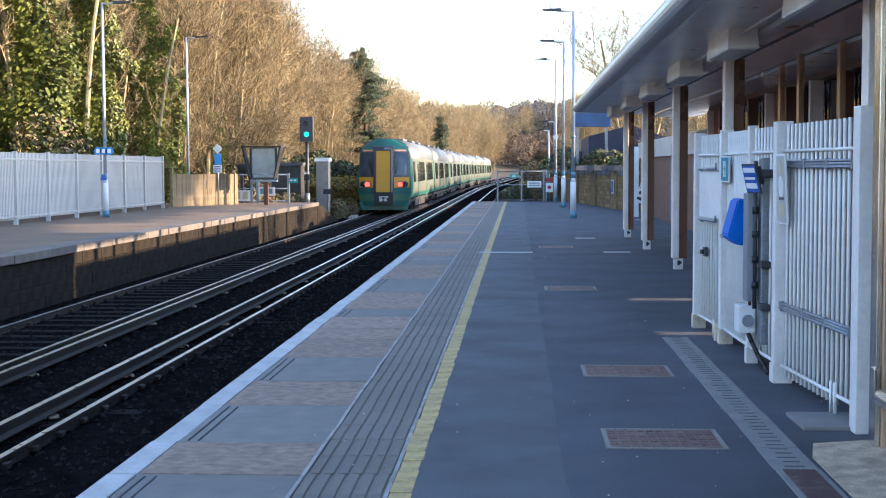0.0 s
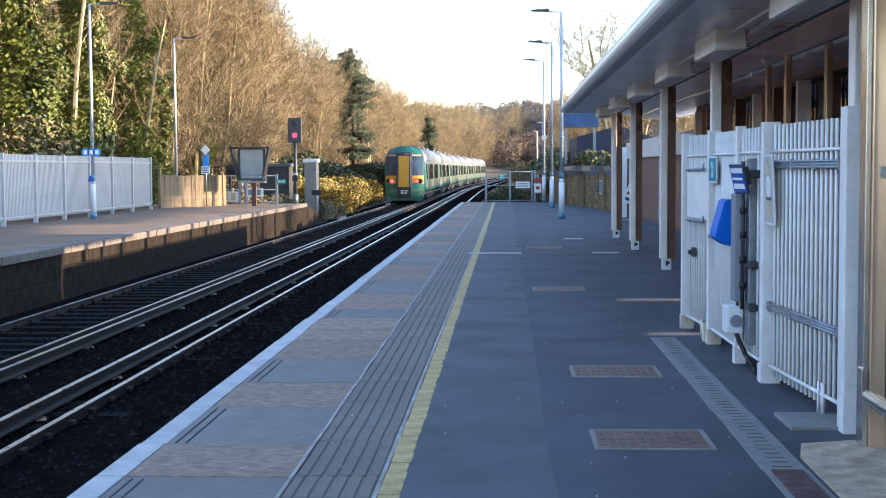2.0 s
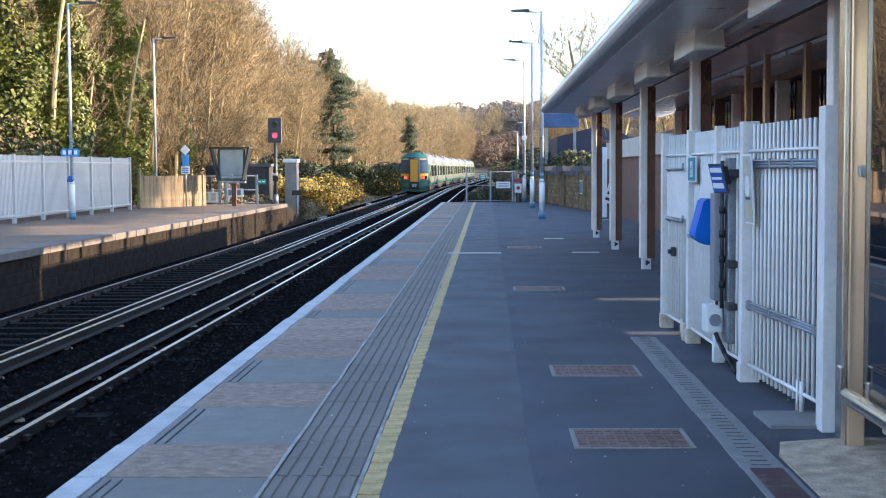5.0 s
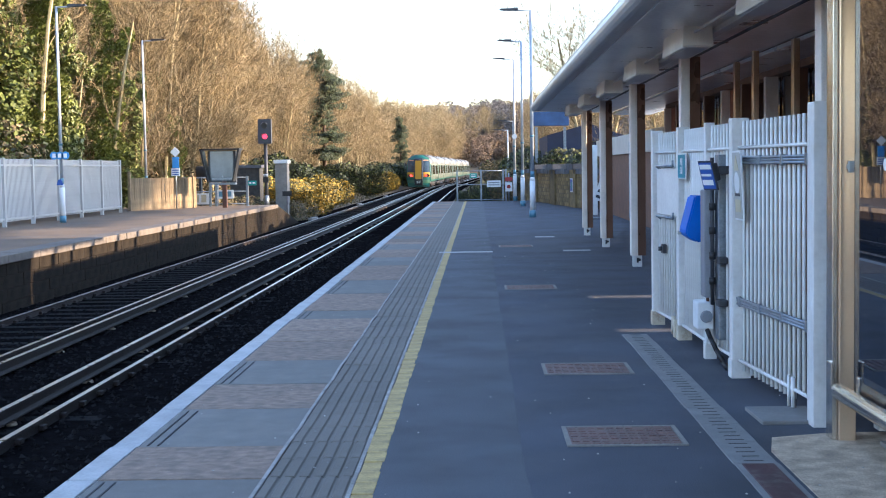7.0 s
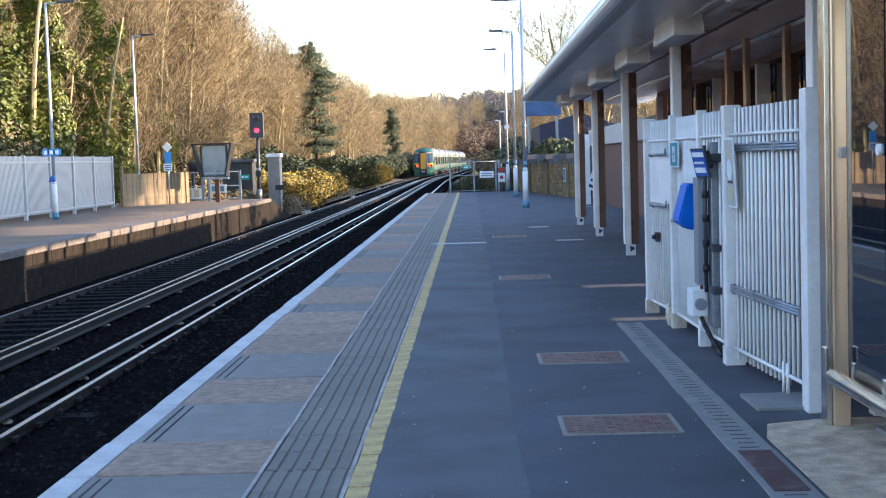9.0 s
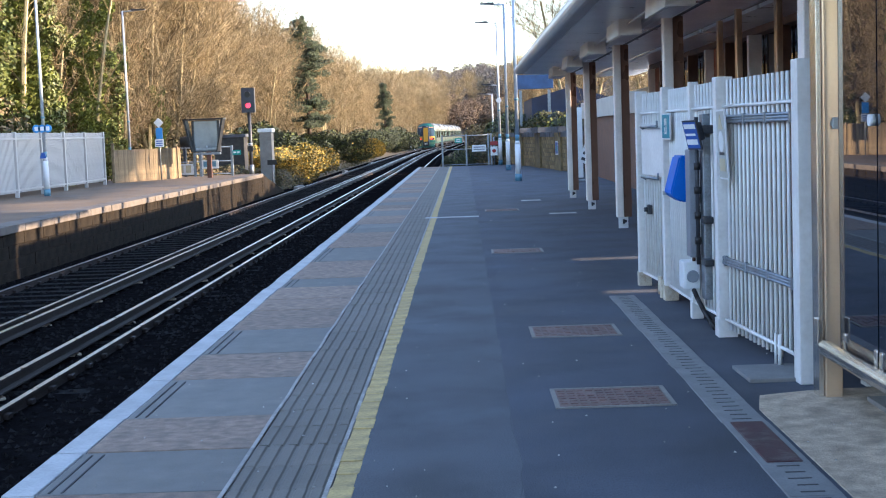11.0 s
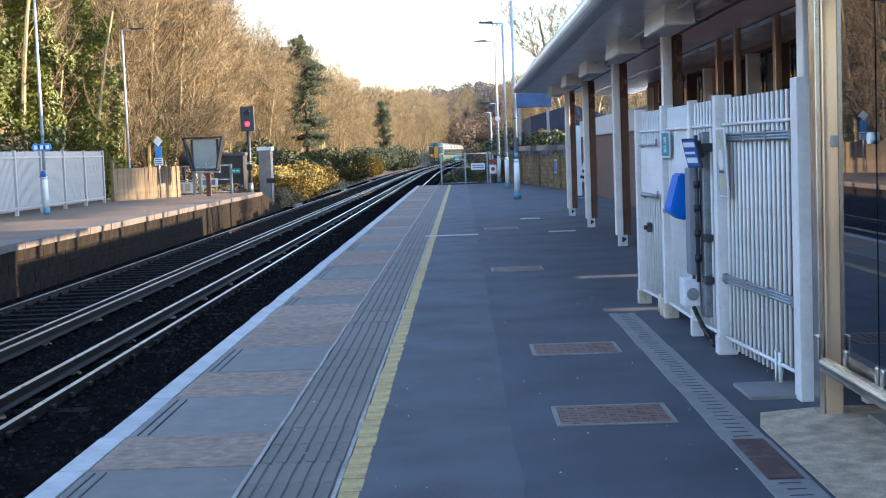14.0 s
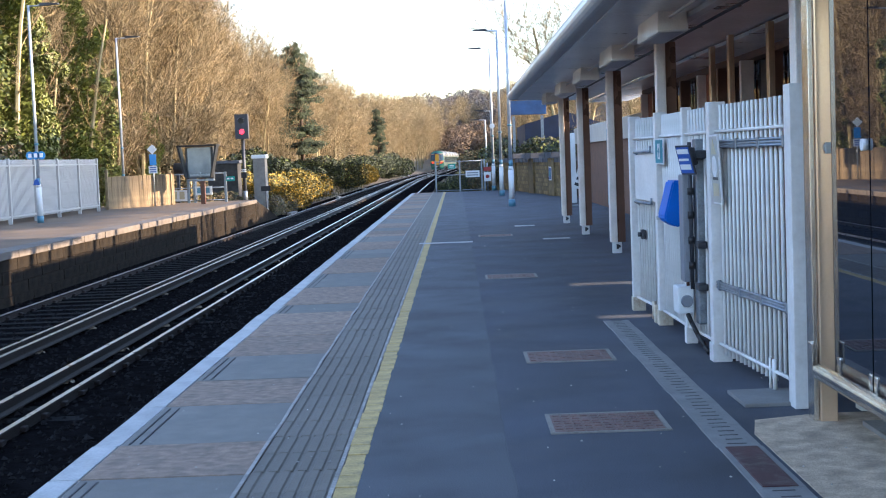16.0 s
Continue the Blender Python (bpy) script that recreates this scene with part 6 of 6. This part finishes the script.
        zz = land(px, py)
        t = thing("pine_tree", pose(px + shift(py), py, zz), "dark green pine with layered crown among bare trees", "tree")
        t.scale = (1, 1, 1) if py < 150 else (0.62, 0.62, 0.92)
        for me2 in (me, trunk):
            ob = new(me2.name, me2)
            ob.parent = t
    # grass tufts by the lineside
    v, f = [], []
    for _ in range(5000):
        yy = 58 + 80 * rnd.random() ** 1.5
        side = rnd.random() < 0.5
        x = (-9.5 - 3.5 * rnd.random() if side else -0.8 + 5 * rnd.random()) + shift(yy)
        z = land(x, yy)
        a = rnd.uniform(0, 6.28)
        w, h = 0.03, rnd.uniform(0.12, 0.4)
        n = len(v)
        v += [(x - w * math.cos(a), yy - w * math.sin(a), z), (x + w * math.cos(a), yy + w * math.sin(a), z), (x + rnd.gauss(0, 0.08), yy + rnd.gauss(0, 0.08), z + h)]
        f.append((n, n + 1, n + 2))
    me = bpy.data.meshes.new("grass")
    me.from_pydata(v, [], f)
    me.materials.append(GRASS)
    tagged(new("grass", me), "rough grass beside the track", "grass", kind="stuff")
    # far woods: many small crowns on the hills
    def wood(name, material, seed, n, area, size, label):
        rr = random.Random(seed)
        v, f = [], []
        for _ in range(n):
            x, yy = area(rr)
            z = land(x, yy)
            s = size * rr.uniform(0.55, 1.25)
            lobes = [(Vector((x, yy, z + s * 0.3)), s * 0.36)]
            for _ in range(7):
                lobes.append((Vector((x + rr.gauss(0, 0.25) * s, yy + rr.gauss(0, 0.25) * s, z + s * rr.uniform(0.25, 0.75))), s * rr.uniform(0.13, 0.24)))
            for c, r in lobes:
                for _ in range(105):
                    d = Vector((rr.gauss(0, 1), rr.gauss(0, 1), rr.gauss(0.2, 1))).normalized()
                    p = c + d * r * rr.uniform(0.75, 1.06)
                    u = d.orthogonal().normalized()
                    u = (u * rr.uniform(-1, 1) + d.cross(u) * rr.uniform(-1, 1) + d * rr.gauss(0, 0.14)).normalized()
                    w = (d + Vector((rr.gauss(0, 0.16), rr.gauss(0, 0.16), rr.gauss(0, 0.16)))).cross(u).normalized()
                    k, q = len(v), r * rr.uniform(0.09, 0.16)
                    v.extend([tuple(p + u * q), tuple(p + w * q * 0.8), tuple(p - u * q * 0.9), tuple(p - w * q * 0.7)])
                    f.append((k, k + 1, k + 2, k + 3))
        me = bpy.data.meshes.new(name)
        me.from_pydata(v, [], f)
        me.materials.append(material)
        tagged(new(name, me), label, "woodland", kind="stuff")
    wood("far_hill_wood", HILL_FAR, 3, 430, lambda r: (r.uniform(-75, 60), r.uniform(465, 660)), 10.0, "woods on the distant hill, haze greyed into their colour")
    wood("brown_far_wood", HILL_MID, 4, 90, lambda r: (r.uniform(-12, 40), r.uniform(392, 470)), 8.0, "brown woods where the line bends away")
    # bare trees where the line bends out of sight
    for k in range(110):
        if k < 60:
            yy = rnd.uniform(295, 440)
            x, sc = shift(yy) - 12.5 - 14 * rnd.random() ** 1.4, rnd.uniform(0.95, 1.35)
        elif k < 90:
            yy = rnd.uniform(440, 500)
            x, sc = shift(yy) + rnd.uniform(-30, 22), rnd.uniform(0.75, 1.15)
        else:
            yy = rnd.uniform(210, 430)
            x, sc = shift(yy) + 5 + 10 * rnd.random(), rnd.uniform(0.5, 0.85)
        m = Matrix.LocRotScale((x, yy, land(x, yy)), Euler((0, 0, rnd.uniform(0, 6.28))), (sc, sc, sc))
        tree(rnd.choice(kinds), m, "bare brown tree near the bend of the line", "trees at the bend")


# ---------------------------------------------------------------- build
build_ground()
build_tracks()
build_station()
build_canopy()
build_gate_fence()
build_covers()
build_flecks()
build_lamps()
build_far_side()
colour_disc = build_signal()
tail_coach = coach(True)
mid_coach = coach(False)
coaches = [tail_coach, mid_coach] + [copy_thing(mid_coach, pose(0, 0, 0)) for _ in range(5)]
build_plants()
build_platforms()


# ---------------------------------------------------------------- movement
TRAIN = [(0, 69.3), (1, 80.0), (2, 91.2), (3, 103.0), (4, 115.4), (5.25, 131.5), (6.5, 147.8), (7.75, 164.5), (9, 181.0), (10.25, 197.2), (11.5, 213.2), (12.75, 229.2), (14, 245.5), (16, 272.0)]


def motions():
    for k, c in enumerate(coaches):
        rows = []
        for t, y in TRAIN:
            y0 = y + k * 20.25
            xa, xb = -7.05 + shift(y0 + 3), -7.05 + shift(y0 + 17)
            turn = -math.degrees(math.atan2(xb - xa, 14))
            x = xa - 3 * (xb - xa) / 14
            rows.append((t, pose(x, y0, -0.915, 0, 0, turn)))
        walk(c, rows)
    d = [(0, 0), (1.25, 0), (1.3, 60), (1.35, 120), (1.4, 180), (16, 180)]
    walk(colour_disc, [(t, pose(0, -0.05, 3.05, 0, a, 0)) for t, a in d])


motions()
